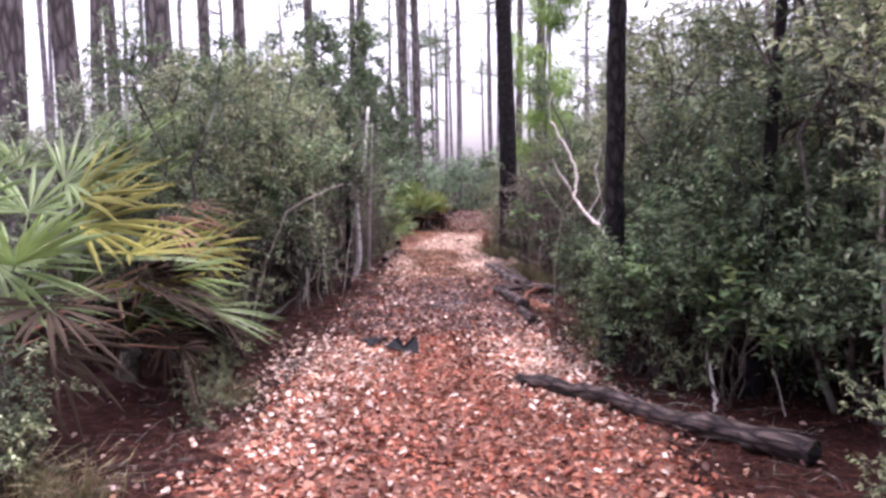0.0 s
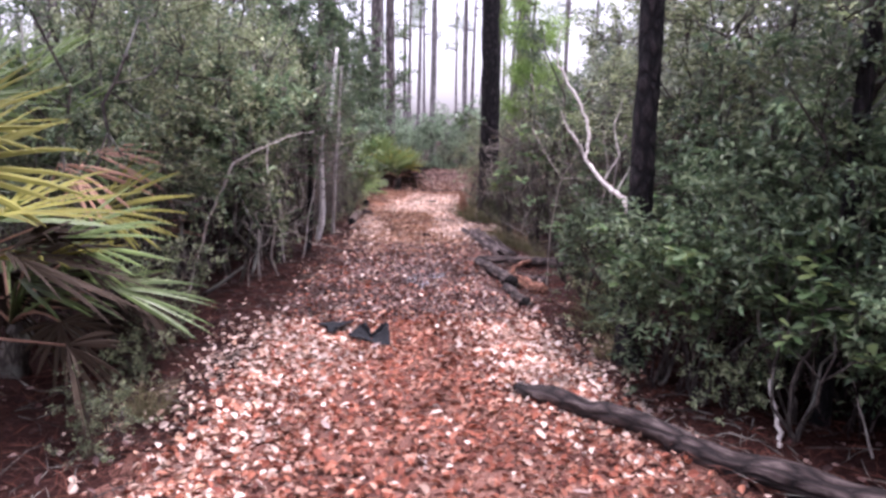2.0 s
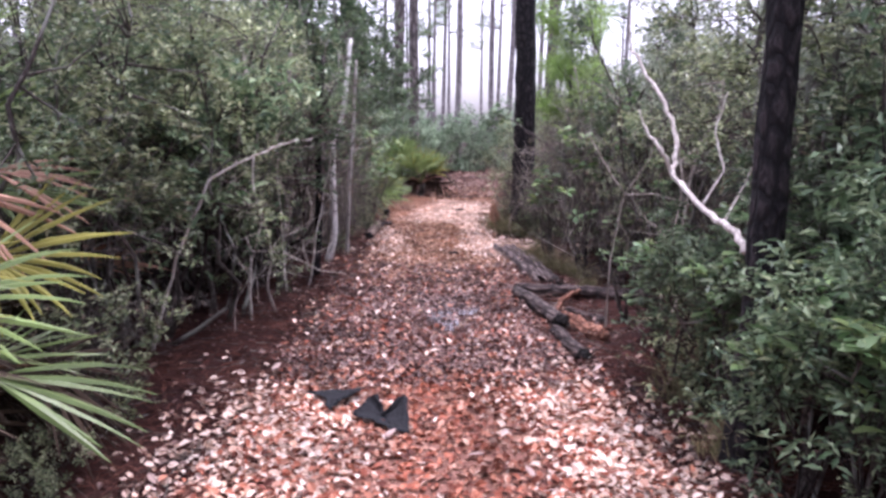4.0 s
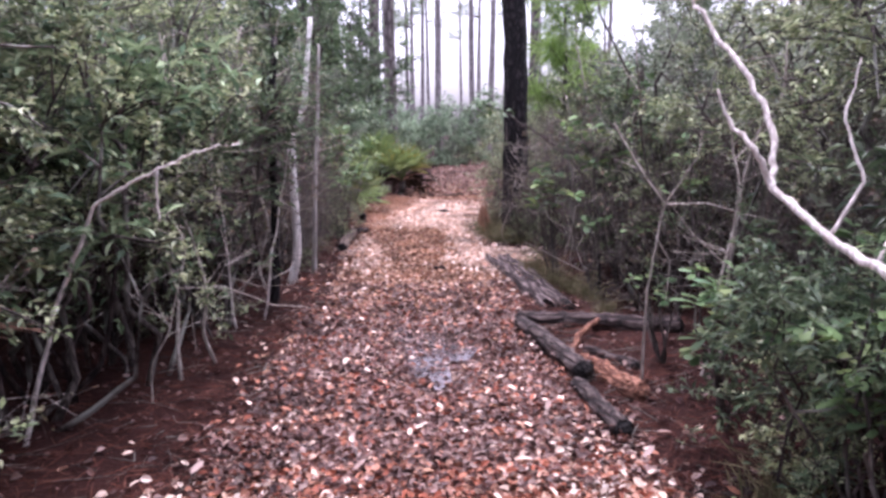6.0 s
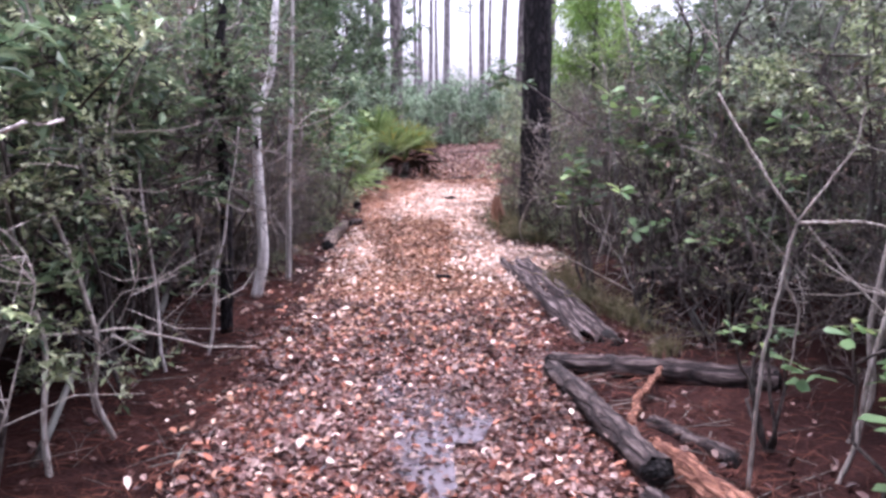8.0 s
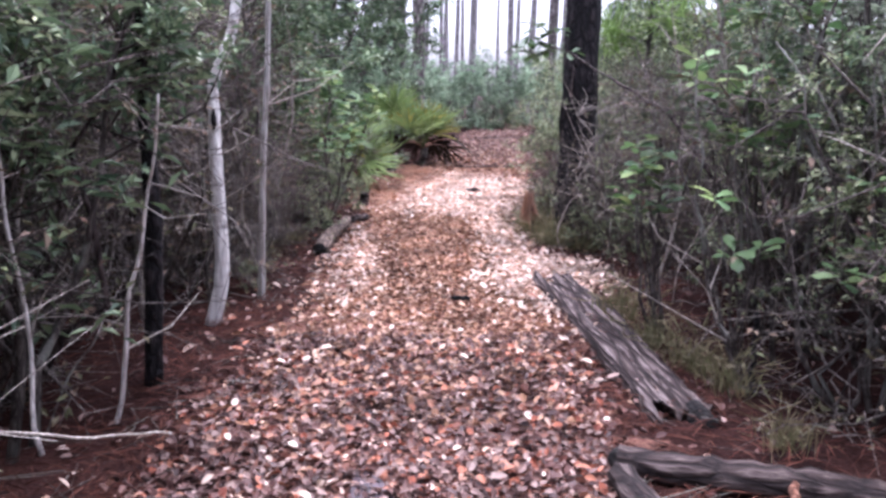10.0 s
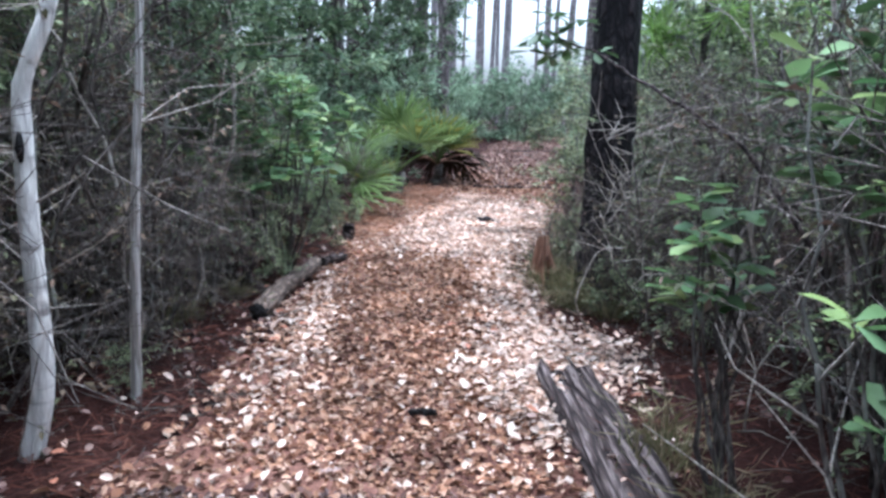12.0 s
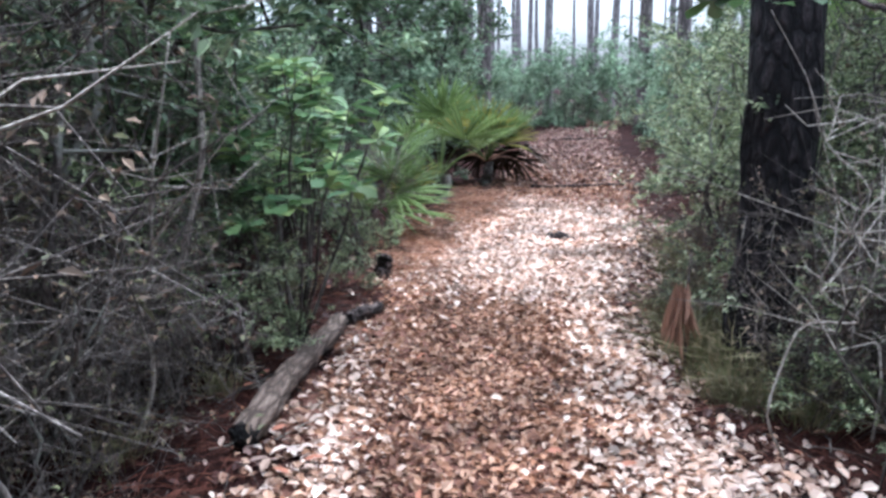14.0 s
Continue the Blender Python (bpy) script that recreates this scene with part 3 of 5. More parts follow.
def fan(geo, rng, root, heading, tilt, R, n=24, open_=200, fold=0.3, roll=0.0):
    """One palmetto fan: pleated blades joined near the stalk, parting into narrow drooping tips."""
    h = radians(heading)
    fwd = np.array([math.cos(h) * math.cos(tilt), math.sin(h) * math.cos(tilt), math.sin(tilt)])
    side = np.array([-math.sin(h), math.cos(h), 0.0])
    up = np.cross(fwd, side)
    q = radians(roll)
    side, up = math.cos(q) * side + math.sin(q) * up, math.cos(q) * up - math.sin(q) * side
    a = np.radians(np.linspace(-open_ / 2, open_ / 2, n)) + rng.normal(size=n) * 0.035
    L = R * (0.78 + 0.32 * np.cos(a * 0.8)) * rng.uniform(0.84, 1.1, n)
    d = np.cos(a)[:, None] * fwd + np.sin(a)[:, None] * side
    d = unit(d + up * (fold * np.abs(np.sin(a)))[:, None] + rng.normal(size=(n, 3)) * 0.05)
    nr = unit(np.broadcast_to(up, d.shape) + rng.normal(size=d.shape) * 0.2)
    s = unit(np.cross(nr, d))
    W = min(0.5 * R * 0.4 * radians(open_) / n, 0.02)
    sag = rng.uniform(0.02, 0.16, n)[:, None] * L[:, None]
    dn = np.array([0, 0, -1.0])
    st = (0.03, 0.25, 0.45, 0.7, 0.88, 1.0)
    ctr = [root + d * L[:, None] * u + dn * sag * u ** 3 for u in st]
    w = [W * 0.15, W * 0.62, W, W * 0.75, W * 0.4, 0.0015]
    ridge = np.stack([c + nr * q_ * 0.55 for c, q_ in zip(ctr, w)], 1)
    le = np.stack([c + s * q_ for c, q_ in zip(ctr, w)], 1)
    ri = np.stack([c - s * q_ for c, q_ in zip(ctr, w)], 1)
    m = len(st)
    v = np.concatenate([le, ridge, ri], 1)
    f = []
    for k in range(m - 1):
        f += [[k, k + 1, m + k + 1, m + k], [m + k, m + k + 1, 2 * m + k + 1, 2 * m + k]]
    f = (np.array(f)[None] + 3 * m * np.arange(n)[:, None, None]).reshape(-1, 4)
    o = 3 * m * np.arange(n)
    hub = np.concatenate([np.stack([o, o + m, np.full(n, 3 * m * n)], -1), np.stack([o + m, o + 2 * m, np.full(n, 3 * m * n)], -1)])
    geo.add(np.concatenate([v.reshape(-1, 3), [root]]), [f, hub])


def palmetto(at, seed, fronds, label, stalk=(0.45, 0.9), R=(0.4, 0.6), height=0.25, yellow=0.2, dead=0.1, heads=None, lift=(15, 78), dead_lift=(-20, 15), nod=(20, 55), fans=(), skirt=0):
    """Saw palmetto: a short trunk, each frond a part with its stalk below it.
    fans: known fronds as (hub x, y, z, heading, tilt, radius, spread, roll, 0 green / 1 yellow / 2 dead / 3 rotten)."""
    rng = np.random.default_rng(seed)
    top = thing("saw_palmetto", label, "palmetto", at)
    g = tube(Geo(), wander(rng, (0, 0, -0.05), (0.05, 0.05, height), 6, 0.05), np.linspace(0.09, 0.06, 6), 10, 0.15, rng)
    part("trunk", g, M_STEM, top, "fibrous brown trunk")
    rows = []
    for x, y, z, heading, tilt, r, spread_, roll, kind in fans:
        rows.append((np.array([x, y, z]) - np.array(at), heading, tilt, r, int(spread_ / 8.5), spread_, roll, kind))
    for i in range(fronds + skirt):
        heading = (360 * i / fronds + rng.uniform(-20, 20)) if heads is None else rng.uniform(*heads)
        pick = rng.random()
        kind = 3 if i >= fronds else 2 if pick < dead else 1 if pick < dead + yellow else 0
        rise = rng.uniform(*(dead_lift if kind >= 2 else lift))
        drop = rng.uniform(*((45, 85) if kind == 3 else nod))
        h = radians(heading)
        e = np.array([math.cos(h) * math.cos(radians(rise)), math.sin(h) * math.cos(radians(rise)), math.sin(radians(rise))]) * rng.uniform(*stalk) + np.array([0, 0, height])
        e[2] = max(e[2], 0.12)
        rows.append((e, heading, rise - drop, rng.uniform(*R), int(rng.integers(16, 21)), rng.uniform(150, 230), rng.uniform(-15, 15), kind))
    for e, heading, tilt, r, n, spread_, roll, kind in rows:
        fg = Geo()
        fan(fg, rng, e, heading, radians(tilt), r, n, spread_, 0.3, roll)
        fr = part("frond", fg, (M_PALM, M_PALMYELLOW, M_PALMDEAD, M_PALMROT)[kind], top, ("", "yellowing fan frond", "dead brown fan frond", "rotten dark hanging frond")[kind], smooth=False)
        st = np.linspace(0, 1, 5)[:, None]
        p = np.array([0, 0, height]) * (1 - st) + e * st + np.array([0, 0, 0.06]) * np.sin(st * np.pi)
        part("stalk", tube(Geo(), p, np.linspace(0.011, 0.006, 5), 5), M_PALM if kind < 2 else M_PALMDEAD, fr)
    return top


def trunk_line(rng, H, lean, k=14, wob=0.1):
    p = wander(rng, (0, 0, -0.15), (lean[0], lean[1], H), k, wob)
    return p


def pine(name, label, seed, dia, H, lean=(0, 0), mat=M_BARK, sides=14, crown=True, group="", k=26):
    """A tall pine: trunk with a root flare and plated bark, limbs and needle tufts high up."""
    rng = np.random.default_rng(seed)
    top = thing(name, label, "tree", group=group)
    p = trunk_line(rng, H, lean, k, 0.04)
    zz = p[:, 2]
    r = dia / 2 * (1 - 0.55 * np.clip(zz / H, 0, 1)) * (1 + 0.3 * np.exp(-np.clip(zz, 0, None) / 0.2))
    part("trunk", tube(Geo(), p, r, sides, 0.05, rng, 0.05), mat, top)
    if crown:
        n = 12
        t = rng.uniform(0.68, 1.0, n)
        i = (t * (k - 1)).astype(int)
        s = p[i]
        a = rng.random(n) * 2 * np.pi
        L = rng.uniform(1.2, 2.8, n) * (1.3 - t)
        e = s + np.stack([np.cos(a), np.sin(a), rng.uniform(0.1, 0.5, n)], -1) * (L * 1.8)[:, None]
        g = sticks(Geo(), s, e, 0.05, 0.015, rng.normal(size=s.shape) * 0.15)
        tagged(part("limb_whorl", g, M_BARK, top), kind="stuff")
        m = 90
        j = rng.integers(0, n, m)
        f = rng.uniform(0.35, 1.05, m)[:, None]
        c = s[j] * (1 - f) + e[j] * f + rng.normal(size=(m, 3)) * 0.25
        c = np.repeat(c, 9, 0)
        d = rnd_dirs(rng, len(c)) + np.array([0, 0, 0.2])
        tagged(part("crown", leaves(Geo(), c, d, rnd_dirs(rng, len(c)), rng.uniform(0.3, 0.5, len(c)), 0.03, 0.2), M_PINELEAF, top, smooth=False), kind="stuff")
    return top


def at_xy(x, y, turn=0.0, s=1.0, dz=0.0):
    return pose(x, y, float(hump(x, y)) + dz, 0, 0, turn) @ Matrix.Scale(s, 4)


def plant(proto, x, y, turn, s=1.0):
    """A copy of a plant at its place, grown to the scale s."""
    ob = copy_thing(proto, at_xy(x, y, turn))
    ob.scale = (s, s, s)
    return ob


def put(ob, x, y, turn=0.0):
    ob.matrix_basis = at_xy(x, y, turn)
    return ob


# ---- trees ----
class Stock:
    """Hands out the first plant itself, then copies."""

    def __init__(self, *protos):
        self.protos, self.used = protos, set()

    def at(self, i, x, y, turn=0.0, s=1.0):
        p = self.protos[i % len(self.protos)]
        if i % len(self.protos) in self.used:
            return plant(p, x, y, turn, s)
        self.used.add(i % len(self.protos))
        put(p, x, y, turn)
        p.scale = (s, s, s)
        return p


def build_pines():
    # the two dark trunks beside the trail and the thin one in the thicket
    put(pine("pine_tree", "tall pine with dark scorched bark beside the trail", 3, 0.34, 15, (-0.1, 0.2), M_BARKCHAR, 26, k=60), 2.33, 14.85)
    put(pine("pine_tree", "slender blackened pine trunk among green shrubs", 4, 0.155, 10, (0.1, 0.1), M_BARKCHAR, 22, k=60), 1.77, 6.08)
    put(pine("pine_tree", "thin dark trunk standing in the thicket", 5, 0.085, 8, (0.5, 0.2), M_BARKCHAR, 12), 2.42, 5.0)
    near = Stock(pine("pine_tree", "tall grey-brown pine trunk in the woodland", 21, 0.34, 17, (0.3, 0.2), M_BARKGREY, 16, group="woodland pines"),
                 pine("pine_tree", "tall grey-brown pine trunk in the woodland", 22, 0.34, 16, (-0.3, 0.3), M_BARKGREY, 16, group="woodland pines"),
                 pine("pine_tree", "tall grey-brown pine trunk in the woodland", 23, 0.34, 18, (0.1, -0.4), M_BARKGREY, 16, group="woodland pines"))
    distant = Stock(*[pine("pine_tree", "distant pine trunk with haze-paled bark", 25 + i, 0.34, 17 - i, (0.2 - 0.3 * i, 0.2), M_FARBARK, 10, group="woodland pines") for i in range(3)])
    spots = [(-4.6, 10.2), (-3.85, 10.4), (-8.0, 23), (-5.95, 18.4), (-13.5, 46), (-2.85, 10.6), (-11.3, 46), (-4.85, 23), (-3.2, 18.4), (-2.3, 25.6),
             (-1.1, 30), (0.7, 28), (1.31, 29.9), (3.87, 40.7), (6.9, 45), (-0.7, 23.4), (6.2, 46), (6.1, 31), (1.1, 44), (4.85, 62), (8.6, 60), (10.6, 55), (4.5, 72), (5.6, 33)]
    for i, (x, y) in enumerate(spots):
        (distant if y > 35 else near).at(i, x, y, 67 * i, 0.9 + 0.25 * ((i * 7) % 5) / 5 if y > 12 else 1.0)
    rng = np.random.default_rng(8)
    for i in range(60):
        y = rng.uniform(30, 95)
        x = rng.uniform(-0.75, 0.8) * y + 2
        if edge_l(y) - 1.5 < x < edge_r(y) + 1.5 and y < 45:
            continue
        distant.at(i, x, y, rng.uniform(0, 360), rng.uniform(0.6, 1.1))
    for i in range(14):
        a = rng.uniform(np.pi * 0.9, np.pi * 2.1)
        near.at(i, 12 * math.cos(a), 2 + 9 * math.sin(a) - 4, 40 * i, 1.0)
    # young long-needled pine behind the thicket
    top = thing("young_pine", "young pine with long bright green needles", "tree", (3.15, 15.6, 0.05))
    r2 = np.random.default_rng(31)
    p = wander(r2, (0, 0, -0.1), (0.15, 0, 5.6), 10, 0.1)
    part("trunk", tube(Geo(), p, np.linspace(0.035, 0.012, 10), 8, 0.08, r2), M_STEM, top)
    g, lg = Geo(), Geo()
    s = p[r2.integers(3, 10, 34)]
    e = s + rnd_dirs(r2, 34) * np.array([0.8, 0.8, 0.3]) + np.array([0, 0, 0.35])
    sticks(lg, s, e, 0.01, 0.005)
    tagged(part("limb_whorl", lg, M_STEM, top), kind="stuff")
    c = np.repeat(np.concatenate([e, (s + e) / 2]), 70, 0)
    d = unit(rnd_dirs(r2, len(c)) + np.array([0, 0, -0.25]))
    leaves(g, c, d, rnd_dirs(r2, len(c)), r2.uniform(0.25, 0.45, len(c)), 0.016, 0.25)
    tagged(part("needle_crown", g, M_PINEYOUNG, top, smooth=False), kind="stuff")


build_pines()


def sapling(name, label, at, pts, r0, r1, mat, seed, sides=10, side_twigs=5, rough=0.06, twig=0.006):
    """A slim trunk through a few bends, with short side twigs."""
    rng = np.random.default_rng(seed)
    top = thing(name, label, "tree", at)
    pts = np.asarray(pts, float)
    t = np.linspace(0, len(pts) - 1, 30)
    p = np.stack([np.interp(t, np.arange(len(pts)), pts[:, k]) for k in range(3)], -1)
    q = p.copy()
    q[1:-1] = (p[:-2] + p[1:-1] * 2 + p[2:]) / 4
    part("trunk", tube(Geo(), q, np.linspace(r0, r1, 30), sides, rough, rng), mat, top)
    if side_twigs:
        i = rng.integers(8, 29, side_twigs)
        s = q[i]
        d = rnd_dirs(rng, side_twigs) * np.array([1, 1, 0.5]) + np.array([0, 0, 0.25])
        e = s + d * rng.uniform(0.25, 0.7, side_twigs)[:, None]
        for j in range(side_twigs):
            part("twig", sticks(Geo(), s[j:j + 1], e[j:j + 1], twig, twig * 0.35, rng.normal(size=(1, 3)) * 0.04), M_TWIG, top)
    return top


def build_saplings():
    b = sapling("pale_tree", "slim crooked tree with pale banded bark", (-0.47, 12.07, 0),
                [(-0.04, 0, -0.05), (0.05, 0, 0.3), (0.04, 0, 0.7), (0.03, 0, 1.0), (0.03, 0, 1.22), (0.03, 0, 1.45), (0.16, 0, 1.72), (0.2, 0.05, 2.2), (0.24, 0.1, 2.6)], 0.046, 0.022, M_PALEBARK, 41, 14, 4, 0.04)
    g = sticks(Geo(), [(0.0, 0, 1.22)], [(-0.62, 0.1, 1.27)], 0.008, 0.004, np.array([[0, 0, -0.01]]))
    part("twig", g, M_TWIG, b, "bare pale side branch")
    part("knot", tube(Geo(), [(0.035, -0.032, 1.17), (0.037, -0.043, 1.22), (0.036, -0.036, 1.28)], [0.008, 0.018, 0.009], 8), M_CHAR, b, "dark hollow knot")
    sapling("sapling", "straight thin grey sapling beside the trail", (-0.3, 12.65, 0),
            [(0, 0, -0.05), (0.02, 0, 0.5), (0.04, 0, 1.0), (0.08, 0, 1.5), (0.1, 0, 2.0), (0.12, 0, 2.4)], 0.026, 0.014, M_POLE, 42, rough=0.1)
    sapling("sapling", "dark thin trunk at the trail edge", (-0.54, 11.1, 0),
            [(-0.02, 0, -0.05), (0.02, 0, 0.8), (0.01, 0, 1.25), (0.02, 0, 1.8), (0.06, 0.1, 2.3)], 0.044, 0.028, M_BARKCHAR, 43)
    rng = np.random.default_rng(44)
    spots = [(-0.62, 10.7, 1.4, 0.012), (-0.78, 10.4, 1.6, 0.011), (-0.66, 11.6, 2.4, 0.016), (-0.6, 12.5, 2.2, 0.014), (-0.5, 13.2, 2.0, 0.012), (-0.52, 14.6, 2.6, 0.02), (-0.8, 13.6, 2.4, 0.013),
             (-1.0, 12.4, 2.5, 0.018), (-1.2, 11.2, 2.6, 0.018), (-1.1, 10.2, 2.3, 0.015), (-0.75, 9.4, 2.0, 0.013), (-0.9, 9.0, 2.1, 0.014), (-0.85, 9.9, 2.4, 0.012), (-0.48, 14.0, 1.6, 0.01), (-1.3, 13.2, 2.8, 0.02),
             (2.6, 11.3, 2.0, 0.014), (2.9, 12.2, 2.3, 0.016), (2.5, 12.9, 1.8, 0.012), (2.75, 10.2, 2.1, 0.014), (2.2, 8.6, 1.5, 0.011), (2.5, 9.0, 2.0, 0.015), (3.0, 4.6, 3.0, 0.02), (2.7, 3.9, 2.6, 0.016), (3.3, 5.4, 3.2, 0.02), (2.3, 10.95, 0.75, 0.013)]
    twiggy = [(2.1, 13.95, 1.3, 0.0052), (2.3, 13.7, 1.5, 0.0052), (2.45, 14.05, 1.4, 0.0059), (2.6, 13.4, 1.6, 0.0059), (-0.75, 13.1, 1.5, 0.0052), (-0.6, 13.75, 1.3, 0.0046), (-0.95, 14.2, 1.6, 0.0059), (-0.7, 12.3, 1.2, 0.0046), (-0.95, 9.7, 1.5, 0.0052), (-0.85, 10.5, 1.3, 0.0046), (-0.95, 8.5, 1.4, 0.0052), (2.35, 9.6, 1.4, 0.0052), (2.45, 12.4, 1.5, 0.0052)]
    for i, (x, y, h, r) in enumerate(spots):
        q = wander(rng, (0, 0, -0.05), (rng.normal() * 0.18, rng.normal() * 0.18, h), 8, 0.16)
        sapling("bare_sapling", "thin bare grey understorey stem", (x, y, float(hump(x, y))), q, r, r * 0.45, M_WHITEWOOD if i < 2 else M_TWIG if i % 3 else M_STEM, 60 + i, 6, 6, 0.08)
    for i, (x, y, h, r) in enumerate(twiggy):
        q = wander(rng, (0, 0, -0.05), (rng.normal() * 0.25, rng.normal() * 0.2, h), 8, 0.3)
        sapling("bare_sapling", "crooked pale bare stem with many twigs", (x, y, float(hump(x, y))), q, r, r * 0.4, M_STEM if i % 2 else M_TWIG, 90 + i, 6, 18, 0.08, 0.0035)


build_saplings()


# ---- shrubs ----
def build_shrubs():
    G = "thicket shrubs"
    fine = Stock(*[shrub("evergreen_shrub", "dense evergreen shrub with small grey-green leaves", 100 + i, 2.2, 1.0, 6, 9, 5, 18, (0.054, 0.022), 0.34, 0.15, group=G) for i in range(5)])
    holly = Stock(*[shrub("holly_shrub", "bushy shrub with glossy dark green leaves", 120 + i, 2.0, 0.95, 6, 9, 5, 13, (0.066, 0.028), 0.08, 0.12, M_HOLLY, group=G) for i in range(4)])
    bare = Stock(*[shrub("bare_shrub", "tangle of bare pale twigs with few leaves", 140 + i, 2.0, 1.0, 7, 11, 8, 5, (0.045, 0.02), 0.08, 0.7, M_TWIGLEAF, group=G) for i in range(3)])
    lifted = Stock(*[shrub("holly_shrub", "glossy dark green shrub with bare stems near the ground", 130 + i, 2.0, 0.95, 7, 10, 5, 10, (0.095, 0.033), 0.42, 0.15, M_HOLLY, M_LOG, group=G) for i in range(3)])
    back = Stock(*[shrub("evergreen_shrub", "tall airy shrub with grey-green leaves paled for haze", 190 + i, 2.2, 1.0, 6, 9, 5, 15, (0.058, 0.024), 0.3, 0.15, M_PALEMYRTLE, group=G) for i in range(3)])
    far = Stock(*[shrub("woodland_shrub", "green woodland shrub among pines with haze-paled leaves", 150 + i, 2.2, 1.2, 4, 7, 4, 11, (0.12, 0.056), 0.05, 0.05, M_FARLEAF, group=G) for i in range(4)])
    tall = Stock(*[shrub("understorey_tree", "small leafy understorey tree", 160 + i, 4.8, 1.35, 3, 15, 6, 17, (0.1, 0.05), 0.3, 0.08, M_HOLLY, group=G) for i in range(3)])
    low = Stock(*[shrub("low_bush", "low leafy bush at the trail edge", 170 + i, 0.55, 0.4, 6, 6, 4, 14, (0.032, 0.014), 0.2, 0.2, M_MYRTLE, group=G) for i in range(3)])
    over = Stock(*[shrub("understorey_tree", "slim understorey tree with leafy spreading top", 180 + i, 3.1, 1.1, 4, 11, 6, 17, (0.056, 0.024), 0.52, 0.12, M_MYRTLE if i != 1 else M_HOLLY, group=G) for i in range(3)])
    for i, (x, y, s) in enumerate(((-1.1, 9.0, 0.9), (-0.95, 10.4, 0.95), (-1.55, 11.7, 1.0), (-1.7, 12.8, 1.0), (-0.95, 13.9, 0.95), (-1.3, 15.0, 1.0), (-1.2, 16.4, 0.95),
                                   (-1.6, 6.7, 0.8), (-1.5, 7.5, 0.85), (-1.45, 8.2, 0.85), (-2.1, 7.9, 0.95), (-1.9, 9.0, 0.95), (-1.75, 10.0, 1.0), (-2.3, 11.2, 1.0), (2.75, 7.6, 0.95), (3.1, 9.2, 0.9), (3.2, 11.5, 0.95), (2.7, 3.2, 1.0), (2.8, 4.4, 1.1), (2.9, 5.8, 1.1), (2.6, 6.8, 0.95))):
        over.at(i, x, y, 71 * i, s)
    rng = np.random.default_rng(77)
    k = 0
    # hedge on the palmetto side
    for y in np.arange(7.2, 11.2, 0.72):
        x = edge_l(y) - 1.2 + rng.normal() * 0.12
        (lifted if k % 3 else fine).at(k, x, y, rng.uniform(0, 360), rng.uniform(0.9, 1.1))
        back.at(k + 2, x - 1.2 + rng.normal() * 0.2, y + 0.4, rng.uniform(0, 360), rng.uniform(1.0, 1.25))
        k += 1
    for y in np.arange(3.0, 13, 1.1):
        back.at(k, edge_l(y) - 3.2 + rng.normal() * 0.3, y, rng.uniform(0, 360), rng.uniform(0.9, 1.1))
        k += 1
    for y in np.arange(10.8, 14.6, 0.7):
        x = edge_l(y) - 1.35 + rng.normal() * 0.15
        bare.at(k, x + 0.2, y, rng.uniform(0, 360), rng.uniform(0.95, 1.15))
        back.at(k, x - 1.1, y + 0.3, rng.uniform(0, 360), rng.uniform(1.15, 1.4))
        k += 1
    for y in np.arange(14.2, 18.5, 0.8):
        x = edge_l(y) - 1.5 + rng.normal() * 0.15
        holly.at(k, x, y, rng.uniform(0, 360), rng.uniform(0.9, 1.1))
        back.at(k, x - 1.2, y + 0.3, rng.uniform(0, 360), rng.uniform(1.1, 1.4))
        k += 1
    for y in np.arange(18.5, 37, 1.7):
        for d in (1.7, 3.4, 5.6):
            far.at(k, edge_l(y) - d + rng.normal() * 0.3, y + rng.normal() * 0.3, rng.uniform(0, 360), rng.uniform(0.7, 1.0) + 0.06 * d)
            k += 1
    # thicket on the log side
    for y in np.arange(2.2, 7.4, 0.75):
        x = edge_r(y) + (1.25 if y > 5 else 1.5) + rng.normal() * 0.12
        lifted.at(k, x, y, rng.uniform(0, 360), rng.uniform(0.75, 0.95))
        back.at(k + 1, x + 0.9, y + 0.3, rng.uniform(0, 360), rng.uniform(1.2, 1.4))
        (bare if y < 5 else back).at(k, x + 2.1, y + 0.2, rng.uniform(0, 360), rng.uniform(1.5, 1.75) if y < 5 else rng.uniform(1.25, 1.45))
        k += 1
    for y in np.arange(7.2, 10.6, 0.75):
        x = edge_r(y) + 2.1 + rng.normal() * 0.12
        bare.at(k, x, y, rng.uniform(0, 360), rng.uniform(0.9, 1.1))
        (back if k % 2 else bare).at(k + 1, x + 1.0, y + 0.3, rng.uniform(0, 360), rng.uniform(1.1, 1.35))
        k += 1
    for y in np.arange(10.6, 14.8, 0.75):
        x = edge_r(y) + 1.6 + rng.normal() * 0.15
        (bare if k % 2 else fine).at(k, x, y, rng.uniform(0, 360), rng.uniform(0.85, 1.05))
        back.at(k + 1, x + 1.2, y + 0.3, rng.uniform(0, 360), rng.uniform(1.2, 1.5))
        k += 1
    for y in np.arange(15.3, 20, 0.8):
        x = edge_r(y) + 1.05 + rng.normal() * 0.1
        fine.at(k, x, y, rng.uniform(0, 360), rng.uniform(0.75, 0.95))
        fine.at(k + 1, x + 1.2, y + 0.3, rng.uniform(0, 360), rng.uniform(1.0, 1.25))
        k += 1
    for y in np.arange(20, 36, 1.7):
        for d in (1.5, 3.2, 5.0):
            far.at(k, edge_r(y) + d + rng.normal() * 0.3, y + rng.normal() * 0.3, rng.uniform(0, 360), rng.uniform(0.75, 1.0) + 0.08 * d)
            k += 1
